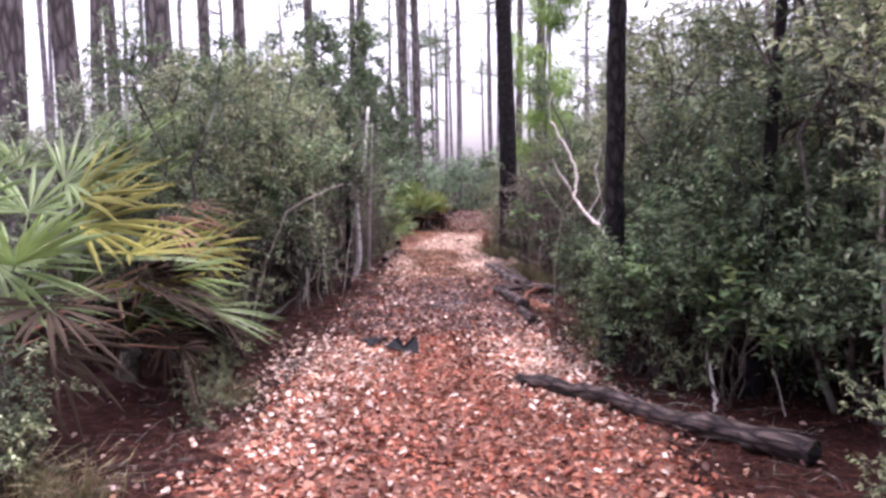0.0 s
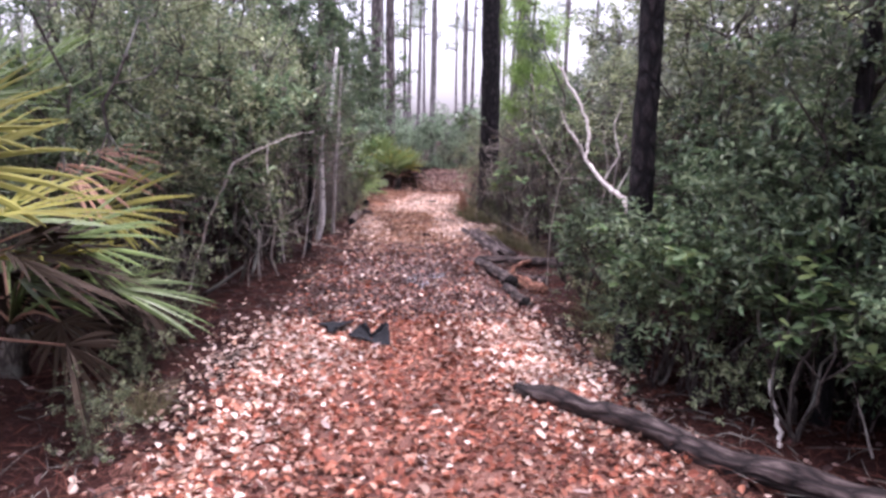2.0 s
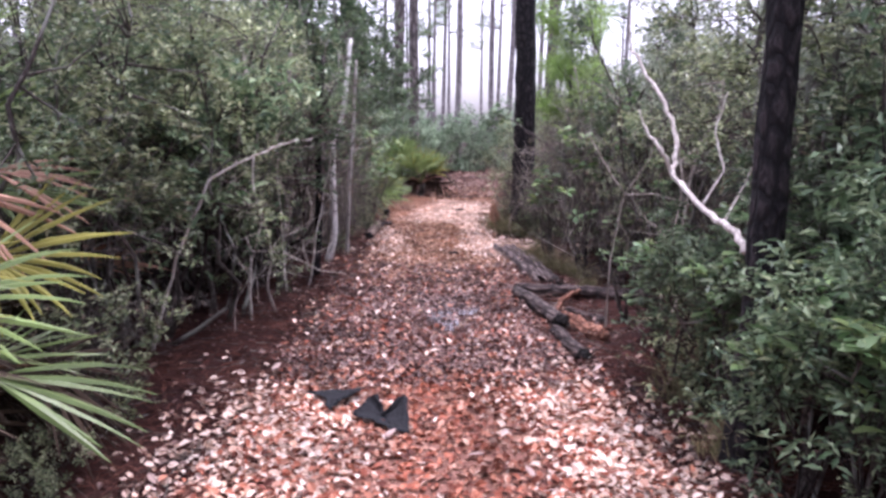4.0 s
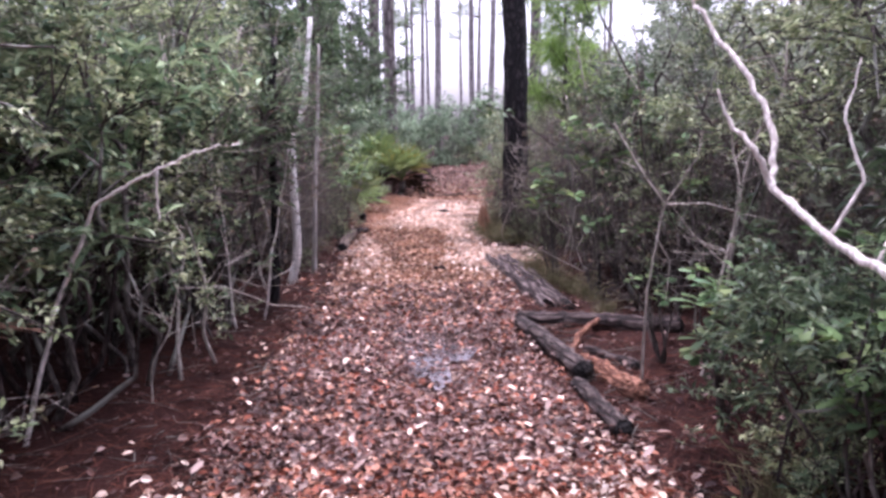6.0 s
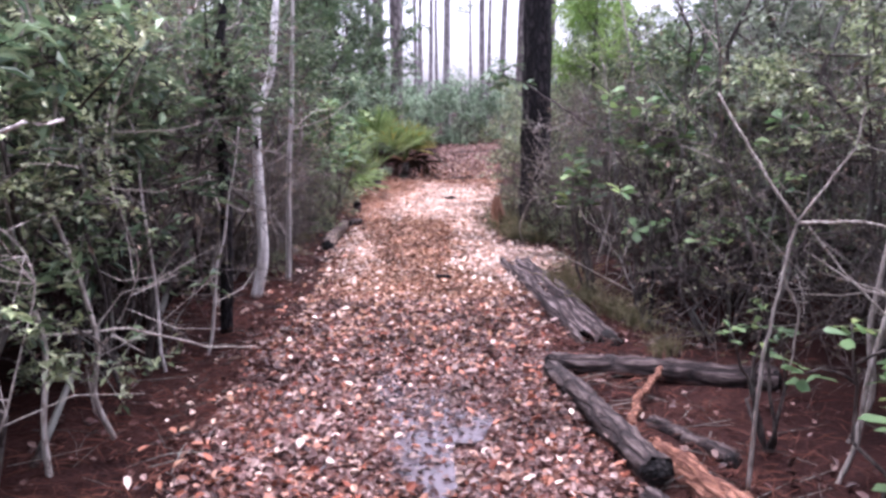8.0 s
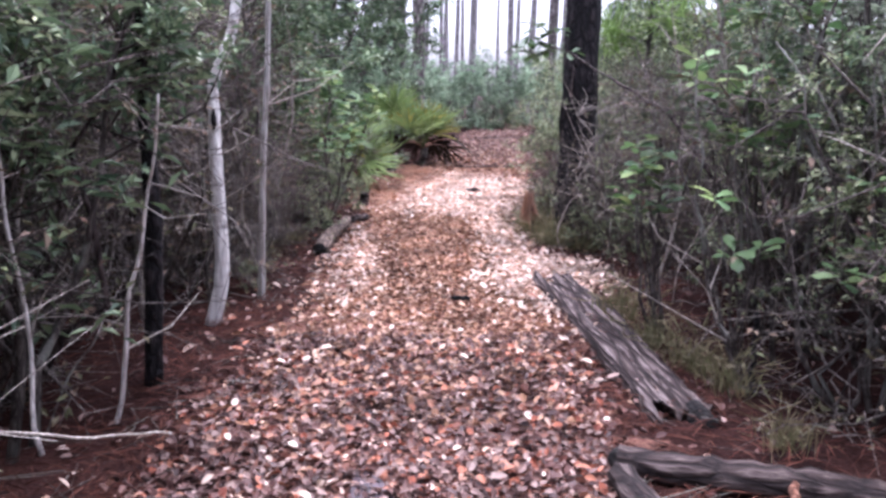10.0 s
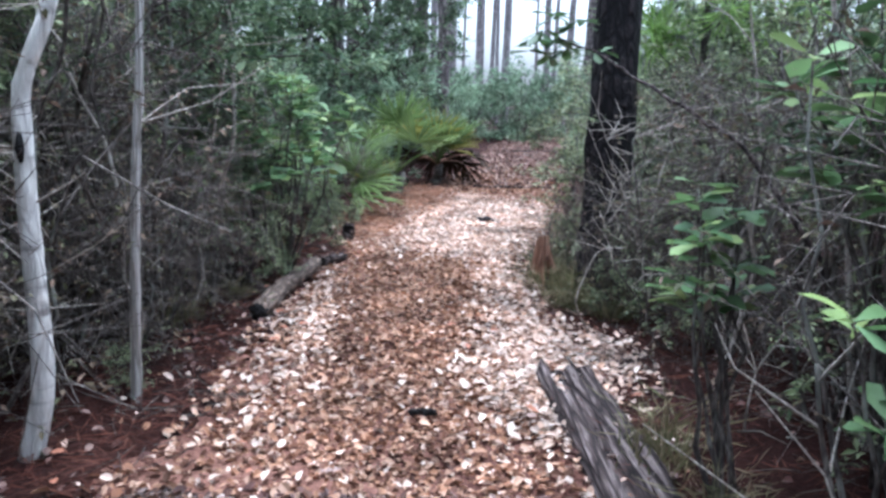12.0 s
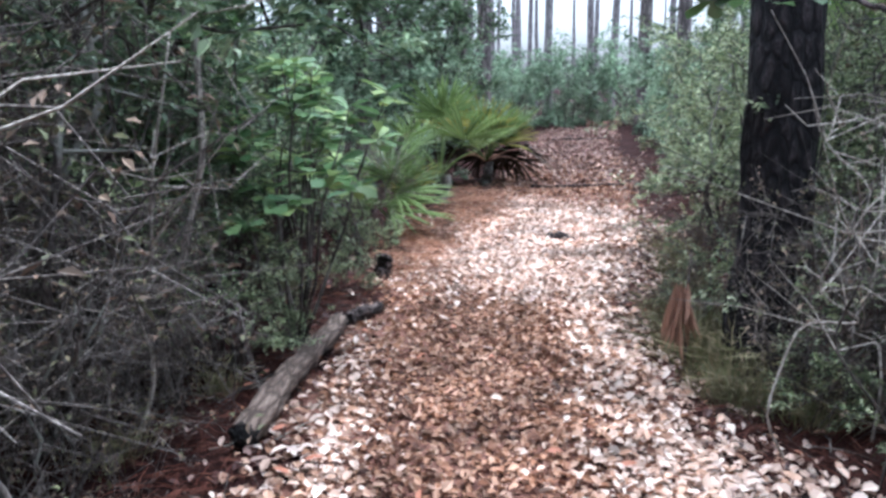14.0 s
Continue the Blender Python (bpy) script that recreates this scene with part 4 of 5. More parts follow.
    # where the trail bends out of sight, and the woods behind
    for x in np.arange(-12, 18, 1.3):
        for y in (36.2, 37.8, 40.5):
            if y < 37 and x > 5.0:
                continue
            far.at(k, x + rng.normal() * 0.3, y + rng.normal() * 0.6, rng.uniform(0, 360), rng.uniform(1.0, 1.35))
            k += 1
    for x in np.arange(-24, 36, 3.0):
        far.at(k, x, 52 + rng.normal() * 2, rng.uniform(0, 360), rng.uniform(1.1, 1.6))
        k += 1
    for i in range(22):
        y = rng.uniform(6, 36)
        s = rng.choice((-1, 1))
        x = edge_l(y) - rng.uniform(5, 11) if s < 0 else edge_r(y) + rng.uniform(4.5, 10)
        far.at(k, x, y, rng.uniform(0, 360), rng.uniform(0.9, 1.25) + 0.25 * (s > 0))
        k += 1
    for i, (x, y, s) in enumerate(((1.78, 5.5, 0.56), (2.15, 5.25, 0.6), (1.95, 6.65, 0.55), (2.5, 4.85, 0.6), (2.75, 4.3, 0.65), (2.0, 7.2, 0.5), (3.1, 3.6, 0.8), (2.6, 5.6, 0.7),
                                   (-0.9, 13.5, 0.75), (-1.0, 14.4, 0.8), (-1.1, 15.2, 0.8), (-1.0, 16.1, 0.75), (-0.6, 17.0, 0.7), (-0.2, 18.0, 0.6), (-1.15, 12.9, 0.75),
                                   (-0.55, 13.35, 0.55), (-0.6, 13.9, 0.6), (-0.45, 14.4, 0.45), (-0.4, 15.0, 0.5), (-0.75, 12.9, 0.55), (2.3, 14.3, 0.45), (2.6, 14.45, 0.55), (2.25, 15.4, 0.4), (2.75, 13.5, 0.8), (3.0, 14.3, 0.95), (2.85, 12.5, 0.8), (-2.0, 3.85, 0.42), (-2.3, 3.0, 0.5), (-1.7, 6.9, 0.7))):
        (lifted if i < 8 else bare if x > 2 else bare if 12 < y < 14.5 else (fine, bare, holly)[i % 3]).at(i, x, y, 83 * i, s)
    for i, (x, y, s) in enumerate(((-1.7, 14.0, 0.95), (-2.1, 13.2, 1.05), (-1.35, 14.7, 0.9), (-2.0, 14.9, 1.1), (-1.6, 13.3, 0.8), (-2.4, 14.2, 1.2))):
        (fine, back)[i % 2].at(i, x, y, 57 * i, s)
    for i, (x, y, s) in enumerate(((4.3, 8.0, 1.75), (5.2, 6.6, 2.2), (5.7, 8.6, 2.2), (4.6, 2.6, 1.9), (4.4, 3.8, 1.8), (4.7, 5.0, 1.9), (4.5, 6.2, 1.85), (4.8, 7.4, 1.75), (4.6, 8.8, 1.6), (4.7, 10.2, 1.4), (4.8, 11.6, 1.4), (3.4, 1.4, 1.7), (4.9, 13.0, 1.5), (4.8, 14.6, 1.5))):
        (bare if y < 7 else back).at(i, x, y, 61 * i, s)
    for i, (x, y, s) in enumerate(((5.2, 5.4, 1.1), (-1.95, 18.6, 1.15), (-1.2, 15.6, 1.0), (-1.05, 20.0, 1.1), (-0.3, 24.0, 1.1), (0.2, 25.5, 1.1), (0.85, 27.0, 0.95), (-2.9, 16.0, 0.9), (-1.6, 17.5, 1.0), (-0.9, 21, 1.05), (0.2, 26, 0.95), (-2.6, 22, 0.9), (-3.9, 14.5, 0.75), (4.6, 19, 0.85), (-3.0, 12.2, 0.7), (5.6, 25, 0.9), (7.5, 34, 0.9), (4.4, 3.4, 0.85))):
        tall.at(i, x, y, 50 * i, s)
    for i, (x, y, s) in enumerate(((-1.12, 4.85, 0.6), (-1.3, 6.7, 1.2), (-1.25, 5.9, 0.6), (-1.95, 3.9, 1.0), (-0.38, 12.75, 0.4), (-0.15, 15.3, 0.5), (0.05, 16.5, 0.6), (-0.05, 17.3, 0.7), (0.15, 17.9, 0.6), (1.95, 6.9, 1.0), (2.2, 3.0, 1.0), (2.6, 8.1, 0.9), (2.3, 14.2, 0.8), (2.55, 13.6, 0.9), (-0.35, 15.9, 0.8), (2.15, 15.5, 0.7), (-1.6, 2.6, 1.0), (2.05, 5.2, 0.8))):
        low.at(i, x, y, 77 * i, s)
    for i in range(22):
        a = rng.uniform(np.pi * 0.95, np.pi * 2.05)
        far.at(i, 6.5 * math.cos(a), 1.0 + 7 * math.sin(a), 60 * i, 1.3)


build_shrubs()


def broadleaf(label, at, seed, H, R, tufts, lean=(0, 0), per=10, leaf=0.11, tips=()):
    """Sparse shrub whose broad leaves sit in whorls at the branch ends."""
    rng = np.random.default_rng(seed)
    top = thing("broadleaf_shrub", label, "shrub", at)
    ends = []
    for s in range(0 if tips else max(2, tufts // 3)):
        tip = np.array([rng.normal() * R * 0.45 + lean[0], rng.normal() * R * 0.45 + lean[1], H * rng.uniform(0.82, 1.0)])
        p = wander(rng, (0, 0, -0.05), tip, 7, 0.1)
        part("stem", tube(Geo(), p, np.linspace(0.011, 0.004, 7), 5, 0.1, rng), M_STEM, top)
        ends.append(tip)
        for q in range(2):
            b = p[rng.integers(4, 6)]
            e = b + rnd_dirs(rng, 1)[0] * np.array([1, 1, 0.4]) * R * 0.6 + np.array([0, 0, 0.1])
            part("branch", tube(Geo(), wander(rng, b, e, 4, 0.04), np.linspace(0.006, 0.003, 4), 4), M_STEM, top)
            ends.append(e)
    if tips:
        ends = [np.array(q, float) - np.array(at, float) for q in tips]
        for e in ends:
            part("stem", tube(Geo(), wander(rng, (0, 0, -0.05), e, 8, 0.08), np.linspace(0.011, 0.004, 8), 5, 0.1, rng), M_STEM, top)
        tufts = len(ends)
    g = Geo()
    for e in ends[:tufts]:
        n = per + int(rng.integers(-2, 3))
        a = np.linspace(0, 2 * np.pi, n, endpoint=False) * 1.6 + rng.random() * 6
        d = np.stack([np.cos(a), np.sin(a), rng.uniform(-0.2, 0.7, n)], -1)
        c = e + np.stack([np.zeros(n), np.zeros(n), rng.uniform(-0.06, 0.02, n)], -1)
        nr = np.stack([rng.normal(size=n) * 0.3, rng.normal(size=n) * 0.3, np.ones(n)], -1)
        L = leaf * rng.uniform(0.7, 1.15, n)
        oval_leaves(g, c, d, nr, L, L * 0.44, rng.uniform(0.1, 0.3, n)[:, None])
    part("foliage", g, M_BROAD, top, "broad glossy green leaves")
    return top


def build_broadleaf():
    rng = np.random.default_rng(91)
    spots = [(2.9, 11.6, 1.9, 0.45, 12), (2.65, 10.5, 1.7, 0.4, 8), (3.1, 12.4, 2.2, 0.55, 14), (2.75, 11.9, 1.9, 0.5, 10), (2.6, 10.6, 0.8, 0.35, 5), (2.1, 8.0, 0.75, 0.4, 9), (2.35, 7.3, 1.1, 0.5, 12), 
             (1.85, 5.75, 1.0, 0.5, 14), (2.0, 6.7, 0.95, 0.45, 12), (2.4, 5.4, 0.8, 0.5, 10), (1.9, 5.3, 0.95, 0.45, 18), (2.3, 5.0, 1.05, 0.5, 18), (1.8, 5.75, 0.9, 0.4, 14), (2.1, 4.7, 0.7, 0.4, 12), (1.95, 6.35, 1.15, 0.4, 14), (-0.1, 15.4, 1.55, 0.5, 20), (-0.2, 16.0, 1.6, 0.5, 16), (-0.3, 14.9, 1.1, 0.35, 8), (-0.5, 15.2, 1.8, 0.5, 12), (0.05, 17.2, 1.1, 0.5, 10)]
    for i, (x, y, H, R, n) in enumerate(spots):
        broadleaf("shrub with broad glossy bright green leaves in whorls", (x, y, float(hump(x, y))), 200 + i, H, R, n, leaf=(0.135 if y > 10 else 0.1) if x > 0 else 0.15, per=10 if x > 0 else 13)

    broadleaf("sprig of broad glossy green leaves beside the split log", (2.12, 11.68, 0.03), 251, 1, 1, 3, leaf=0.14, tips=[(1.97, 11.8, 1.02), (2.02, 11.9, 0.97), (1.99, 11.88, 0.76), (1.92, 11.75, 0.85), (2.12, 11.9, 1.08), (1.98, 11.9, 1.16), (2.12, 11.85, 0.9), (2.15, 11.9, 0.78)])
    broadleaf("slender shrub with broad leaves in few whorls", (2.32, 11.1, 0.03), 252, 1, 1, 3, leaf=0.135, per=7, tips=[(2.08, 11.0, 0.94), (2.2, 11.0, 0.68), (2.32, 11.0, 0.7), (2.12, 11.45, 1.58), (2.32, 11.3, 1.5), (2.25, 11.2, 1.25)])

    broadleaf("tall shrub with broad leaves in whorls among twigs", (2.75, 11.7, 0.03), 255, 1, 1, 3, leaf=0.15, per=11, tips=[(2.23, 11.8, 1.53), (2.3, 11.5, 1.43), (2.46, 11.5, 1.42), (2.34, 11.3, 1.2), (2.48, 11.3, 1.07), (2.6, 11.3, 1.3), (2.27, 11.6, 1.27)])
    broadleaf("leafy shrub with broad bright leaves by the logs", (2.0, 7.85, 0.03), 253, 1, 1, 3, leaf=0.12, per=11, tips=[(1.76, 7.55, 0.59), (1.7, 7.55, 0.76), (1.82, 7.6, 0.71), (1.75, 7.6, 0.5), (1.82, 7.6, 0.82)])
    broadleaf("small sapling with pale green leaves by the logs", (2.12, 8.95, 0.03), 254, 1, 1, 3, leaf=0.075, per=9, tips=[(1.98, 8.9, 0.6), (2.1, 8.9, 0.57), (1.88, 8.9, 0.6), (2.04, 8.95, 0.7), (2.1, 9.0, 0.45)])


build_broadleaf()


def build_palmettos():
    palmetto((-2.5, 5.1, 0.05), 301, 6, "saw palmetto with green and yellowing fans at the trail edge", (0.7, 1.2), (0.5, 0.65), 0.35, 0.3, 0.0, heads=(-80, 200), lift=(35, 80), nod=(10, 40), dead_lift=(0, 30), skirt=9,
             fans=((-2.0, 5.3, 1.24, 0, -2, 0.68, 130, 38, 1), (-2.3, 4.8, 1.04, 0, -14, 0.66, 120, 32, 0), (-2.55, 4.95, 1.35, 40, 55, 0.62, 170, 25, 0), (-2.25, 5.75, 1.52, 20, 22, 0.62, 180, 30, 0),
                   (-2.35, 4.75, 0.84, -5, -20, 0.6, 90, 20, 0), (-2.1, 5.5, 1.42, 10, 14, 0.6, 120, 35, 1)))
    palmetto((-1.95, 5.95, 0.05), 302, 3, "saw palmetto with low spreading fans and dead red-brown leaves", (0.4, 0.7), (0.4, 0.5), 0.3, 0.2, 0.0, heads=(-60, 160), lift=(20, 60), nod=(5, 30), dead_lift=(0, 35), skirt=12,
             fans=((-1.3, 5.62, 0.62, 3, -18, 0.52, 62, 28, 0), (-1.52, 6.12, 0.97, 2, 4, 0.5, 130, 38, 1), (-1.75, 5.6, 0.66, -2, -8, 0.58, 90, 25, 0), (-1.6, 5.75, 0.85, -2, -6, 0.55, 120, 30, 0),
                   (-1.62, 6.4, 1.32, 5, -12, 0.42, 70, 35, 2), (-1.75, 6.25, 1.25, -20, -30, 0.5, 60, 30, 2), (-1.7, 6.6, 1.2, 8, 6, 0.5, 120, 35, 0)))
    palmetto((-2.7, 6.9, 0.05), 303, 8, "tall saw palmetto with stiff green fans", (0.9, 1.5), (0.5, 0.65), 0.4, 0.2, 0.05, heads=(-40, 150), lift=(40, 80), nod=(10, 40),
             fans=((-2.6, 7.3, 1.85, 8, 12, 0.62, 180, 32, 0), (-2.45, 6.6, 1.55, -5, 5, 0.62, 170, 35, 0)))
    palmetto((0.1, 18.85, 0.05), 305, 9, "saw palmetto with stiff green fans beside the trail", (0.25, 0.5), (0.42, 0.55), 0.06, 0.08, 0.0, lift=(20, 85), nod=(0, 25),
             fans=((0.2, 18.5, 0.42, 0, 12, 0.55, 150, 35, 0), (0.12, 18.45, 0.3, -8, -2, 0.55, 130, 30, 0), (0.1, 18.6, 0.6, 15, 40, 0.5, 170, 25, 0), (-0.05, 18.5, 0.28, 200, 10, 0.5, 150, -30, 0)))
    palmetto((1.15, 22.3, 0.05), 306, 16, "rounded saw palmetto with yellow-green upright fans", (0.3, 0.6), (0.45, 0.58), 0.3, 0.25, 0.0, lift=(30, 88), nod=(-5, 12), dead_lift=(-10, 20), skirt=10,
             fans=((0.75, 22.0, 0.85, 100, 75, 0.58, 170, 10, 0), (1.1, 22.0, 0.8, 80, 70, 0.55, 160, 5, 1), (1.35, 22.1, 0.6, 30, 40, 0.55, 160, 30, 1)))
    palmetto((0.55, 20.6, 0.05), 307, 11, "saw palmetto with green fans under shrubs", (0.4, 0.8), (0.45, 0.6), 0.3, 0.1, 0.0, lift=(30, 85), nod=(0, 25))


build_palmettos()


# ---- logs and dead wood ----
def fallen_log(name, label, a, b, r0, r1, seed, mat=M_LOG, end=M_CHAR, sides=18, rough=0.05, ridges=0.05, bend=0.02):
    """A log on the ground: body with uneven bark, broken ends of their own."""
    rng = np.random.default_rng(seed)
    a, b = Vector(a), Vector(b)
    top = thing(name, label, "log")
    top.matrix_basis = Matrix.Translation(a) @ (b - a).to_track_quat("Z", "Y").to_matrix().to_4x4()
    k = 26
    p = wander(rng, (0, 0, 0), (0, 0, (b - a).length), k, bend)
    part("body", tube(Geo(), p, np.linspace(r0, r1, k) * (1 + 0.05 * rng.normal(size=k)), sides, rough, rng, ridges, False), mat, top)
    for c, n_, r in ((p[0], p[0] - p[1], r0), (p[-1], p[-1] - p[-2], r1)):
        n_ = unit(n_)
        part("end", tube(Geo(), [c - n_ * 0.04, c - n_ * 0.005, c + n_ * 0.014, c + n_ * 0.03], [r * 0.9, r * 0.93, r * 0.6, r * 0.12], sides, 0.1, rng), end, top, "blackened broken end")
    return top


def stick(name, label, pts, r0, r1, mat, seed, at=None):
    rng = np.random.default_rng(seed)
    pts = np.array(pts, float)
    t = np.linspace(0, len(pts) - 1, 6 * (len(pts) - 1) + 1)
    p = np.stack([np.interp(t, np.arange(len(pts)), pts[:, k]) for k in range(3)], -1)
    p[1:-1] += rng.normal(size=(len(p) - 2, 3)) * r0 * 0.35
    return p, tube(Geo(), p, np.linspace(r0, r1, len(p)), 7, 0.1, rng)


def build_logs():
    fallen_log("fallen_log", "dark rotting log lying across the trail edge", (0.93, 5.5, 0.06), (2.14, 3.74, 0.075), 0.05, 0.07, 401, bend=0.05)
    fallen_log("fallen_log", "weathered log lying away from the trail", (1.42, 10.13, 0.07), (2.53, 9.66, 0.08), 0.055, 0.07, 402)
    fallen_log("fallen_log", "dark grey log along the trail edge", (1.41, 10.02, 0.05), (1.53, 8.7, 0.07), 0.05, 0.07, 403, M_LOG)
    fallen_log("fallen_log", "thin dark log along the trail edge", (1.45, 8.58, 0.04), (1.48, 7.83, 0.045), 0.04, 0.055, 404, M_LOG)
    fallen_log("broken_log", "reddish rotten broken log piece", (1.6, 8.98, 0.05), (1.76, 8.33, 0.05), 0.05, 0.06, 405, M_ORANGEWOOD, M_ORANGEWOOD, rough=0.1, ridges=0.15)
    fallen_log("broken_log", "small dark rotten log piece", (1.72, 9.3, 0.03), (1.9, 8.83, 0.035), 0.035, 0.04, 406, M_LOG, rough=0.1)
    # the weathered split log: two grey ridges with a rotten furrow between them
    top = thing("split_log", "split weathered log with grey ridges and rotten core", "log", (1.84, 10.5, 0))
    rng = np.random.default_rng(407)
    k = 30
    prof = np.array([(-0.15, -0.01), (-0.155, 0.05), (-0.13, 0.095), (-0.095, 0.11), (-0.065, 0.085), (-0.045, 0.05), (-0.015, 0.045), (0.005, 0.08), (0.03, 0.1), (0.05, 0.075), (0.075, 0.06), (0.1, 0.085), (0.13, 0.095), (0.15, 0.06), (0.15, -0.01)])
    path = wander(rng, (0.0, 0.06, 0), (0.0, 2.62, 0), k, 0.03)
    m = len(prof)
    wv = np.cumsum(rng.normal(size=(k, m)), 0) * 0.0065
    wv -= wv.mean(0)
    taper = np.linspace(1.0, 0.9, k)[:, None]
    fray = np.zeros((k, m))
    fray[0], fray[-1] = rng.normal(size=m) * 0.05, rng.normal(size=m) * 0.06
    X = path[:, :1] + prof[None, :, 0] * taper + wv * 0.6
    Z = np.maximum(prof[None, :, 1] * taper + wv + rng.normal(size=(k, m)) * 0.0025, -0.02)
    Y = path[:, 1:2] + fray
    i, j = np.meshgrid(np.arange(k - 1), np.arange(m - 1), indexing="ij")
    q = np.stack([i * m + j, i * m + j + 1, (i + 1) * m + j + 1, (i + 1) * m + j], -1).reshape(-1, 4)
    part("body", Geo().add(np.stack([X, Y, Z], -1), [q, np.arange(m)[None], (np.arange(m)[::-1] + (k - 1) * m)[None]]), M_LOGGREY, top)
    part("end", tube(Geo(), [(0.07, 0.1, 0.04), (0.07, 0.02, 0.04), (0.07, -0.03, 0.035), (0.07, -0.05, 0.03)], [0.06, 0.065, 0.05, 0.01], 14, 0.12, rng), M_CHAR, top, "blackened broken end")
    top.rotation_euler = (0, 0, radians(1.8))
    # log lining the other side
    fallen_log("fallen_log", "grey-tan log lining the trail with blackened end", (-0.03, 14.02, 0.07), (0.11, 15.6, 0.06), 0.062, 0.052, 408, M_LOGPALE, bend=0.02)
    fallen_log("broken_log", "dark rotten log piece at the trail edge", (0.14, 15.66, 0.04), (0.3, 16.0, 0.04), 0.05, 0.035, 409, M_LOG, rough=0.15)
    fallen_log("stump", "small dark stump beside the trail", (0.22, 16.85, -0.03), (0.25, 16.9, 0.16), 0.08, 0.06, 410, M_LOG, rough=0.15)
    for name, label, pts, r0, r1, mat, sd in (
            ("root", "curved reddish root leaning on a log", [(1.97, 9.85, 0.1), (1.84, 9.62, 0.12), (1.7, 9.45, 0.08), (1.6, 9.24, 0.03)], 0.016, 0.026, M_ORANGEWOOD, 1),
            ("stick", "thin dark stick lying across the trail", [(1.75, 21.95, 0.04), (2.4, 21.85, 0.05), (3.08, 22.05, 0.04)], 0.022, 0.016, M_LOG, 2),
            ("stick", "thin dark stick lying across the far trail", [(3.0, 31.0, 0.04), (3.8, 31.0, 0.05), (4.6, 31.3, 0.04)], 0.03, 0.02, M_LOG, 3),
            ("stick", "short dark stick on the trail", [(0.979, 12.500, 0.05), (1.040, 12.511, 0.055), (1.101, 12.521, 0.05)], 0.016, 0.014, M_CHAR, 4),
            ("bark_piece", "flat dark piece of bark lying on pale leaves", [(1.620, 18.239, 0.045), (1.731, 18.201, 0.05), (1.842, 18.123, 0.045)], 0.045, 0.03, M_LOG, 9),
            ("stake", "bleached white dead stick standing upright", [(2.0, 4.62, -0.03), (2.05, 4.75, 0.1), (2.1, 4.95, 0.27)], 0.013, 0.008, M_WHITEWOOD, 5),
            ("stake", "thin pale dead stem standing upright", [(2.4, 4.5, -0.03), (2.43, 4.7, 0.2), (2.46, 4.9, 0.45)], 0.006, 0.004, M_TWIG, 6),
            ("stick", "pale curved bare branch arching over the floor", [(-1.0, 9.2, 0.55), (-0.7, 9.5, 0.5), (-0.45, 9.9, 0.28), (-0.2, 10.1, 0.2)], 0.007, 0.004, M_TWIG, 7),
            ("stick", "black charred upright stub", [(2.3, 10.9, -0.03), (2.3, 10.9, 0.2), (2.29, 10.9, 0.42)], 0.018, 0.012, M_CHAR, 8)):
        p, g = stick(name, label, pts, r0, r1, mat, 500 + sd)
        tagged(part(name, g, mat), label, {"root": "root", "bark_piece": "bark"}.get(name, "branch"))
    top = thing("leafy_branch", "arching dark branch with broad green leaves", "branch", (0, 0, 0))
    pts = [(2.9, 12.3, 0.0), (2.75, 12.5, 0.8), (2.45, 12.75, 1.28), (2.25, 13.0, 1.43), (2.06, 13.5, 1.63), (1.97, 13.8, 1.72), (1.8, 14.1, 1.82)]
    p, g = stick("limb", "", pts, 0.014, 0.006, M_LOG, 551)
    part("limb", g, M_LOG, top)
    rng = np.random.default_rng(552)
    for i, q in enumerate(((1.8, 14.1, 1.82), (1.7, 14.1, 1.86), (1.74, 14.05, 1.72), (1.85, 14.1, 1.76), (1.97, 13.8, 1.72), (1.66, 14.15, 1.76), (1.75, 14.1, 1.95), (1.88, 14.0, 1.9))):
        a = np.linspace(0, 6.28, 8, endpoint=False) + i
        d = np.stack([np.cos(a), np.sin(a), rng.uniform(-0.6, 0.5, 8)], -1)
        for j in range(8):
            part("leaf", oval_leaves(Geo(), np.array([q]) + rng.normal(size=(1, 3)) * 0.02, d[j:j + 1], np.array([[0.1, 0.1, 1.0]]), rng.uniform(0.12, 0.18), 0.06, 0.1), M_BROAD if j % 3 == 0 else M_HOLLY, top)
    # bleached branch like an antler, leaning from the foot of the blackened pine
    top = thing("dead_branch", "bleached white forked dead branch in the shrubs", "branch", (0, 0, 0))
    main = [(1.77, 6.1, 0.9), (1.78, 6.2, 1.0), (1.76, 6.3, 1.07), (1.71, 6.6, 1.17), (1.67, 6.9, 1.31), (1.72, 7.0, 1.51), (1.67, 7.2, 1.79), (1.57, 7.4, 2.01)]
    for nm, pts, r0, r1, sd in (("limb", main, 0.02, 0.009, 11), ("fork", [(1.67, 6.9, 1.31), (1.6, 6.9, 1.45), (1.55, 7.0, 1.54), (1.5, 7.0, 1.66)], 0.013, 0.005, 12), ("twig", [(1.57, 7.4, 2.01), (1.55, 7.4, 2.15), (1.6, 7.45, 2.3)], 0.007, 0.003, 13),
                                ("twig", [(1.71, 6.6, 1.17), (1.82, 6.6, 1.35), (1.8, 6.7, 1.55), (1.88, 6.75, 1.75)], 0.008, 0.003, 14), ("twig", [(1.74, 6.4, 1.1), (1.86, 6.45, 1.3), (1.92, 6.4, 1.5)], 0.007, 0.003, 15)):
        p, g = stick(nm, "", pts, r0, r1, M_WHITEWOOD, 520 + sd)
        part(nm, g, M_WHITEWOOD, top)
    top = thing("dead_branch", "pale crooked dead branch with forked twigs", "branch", (0, 0, 0))
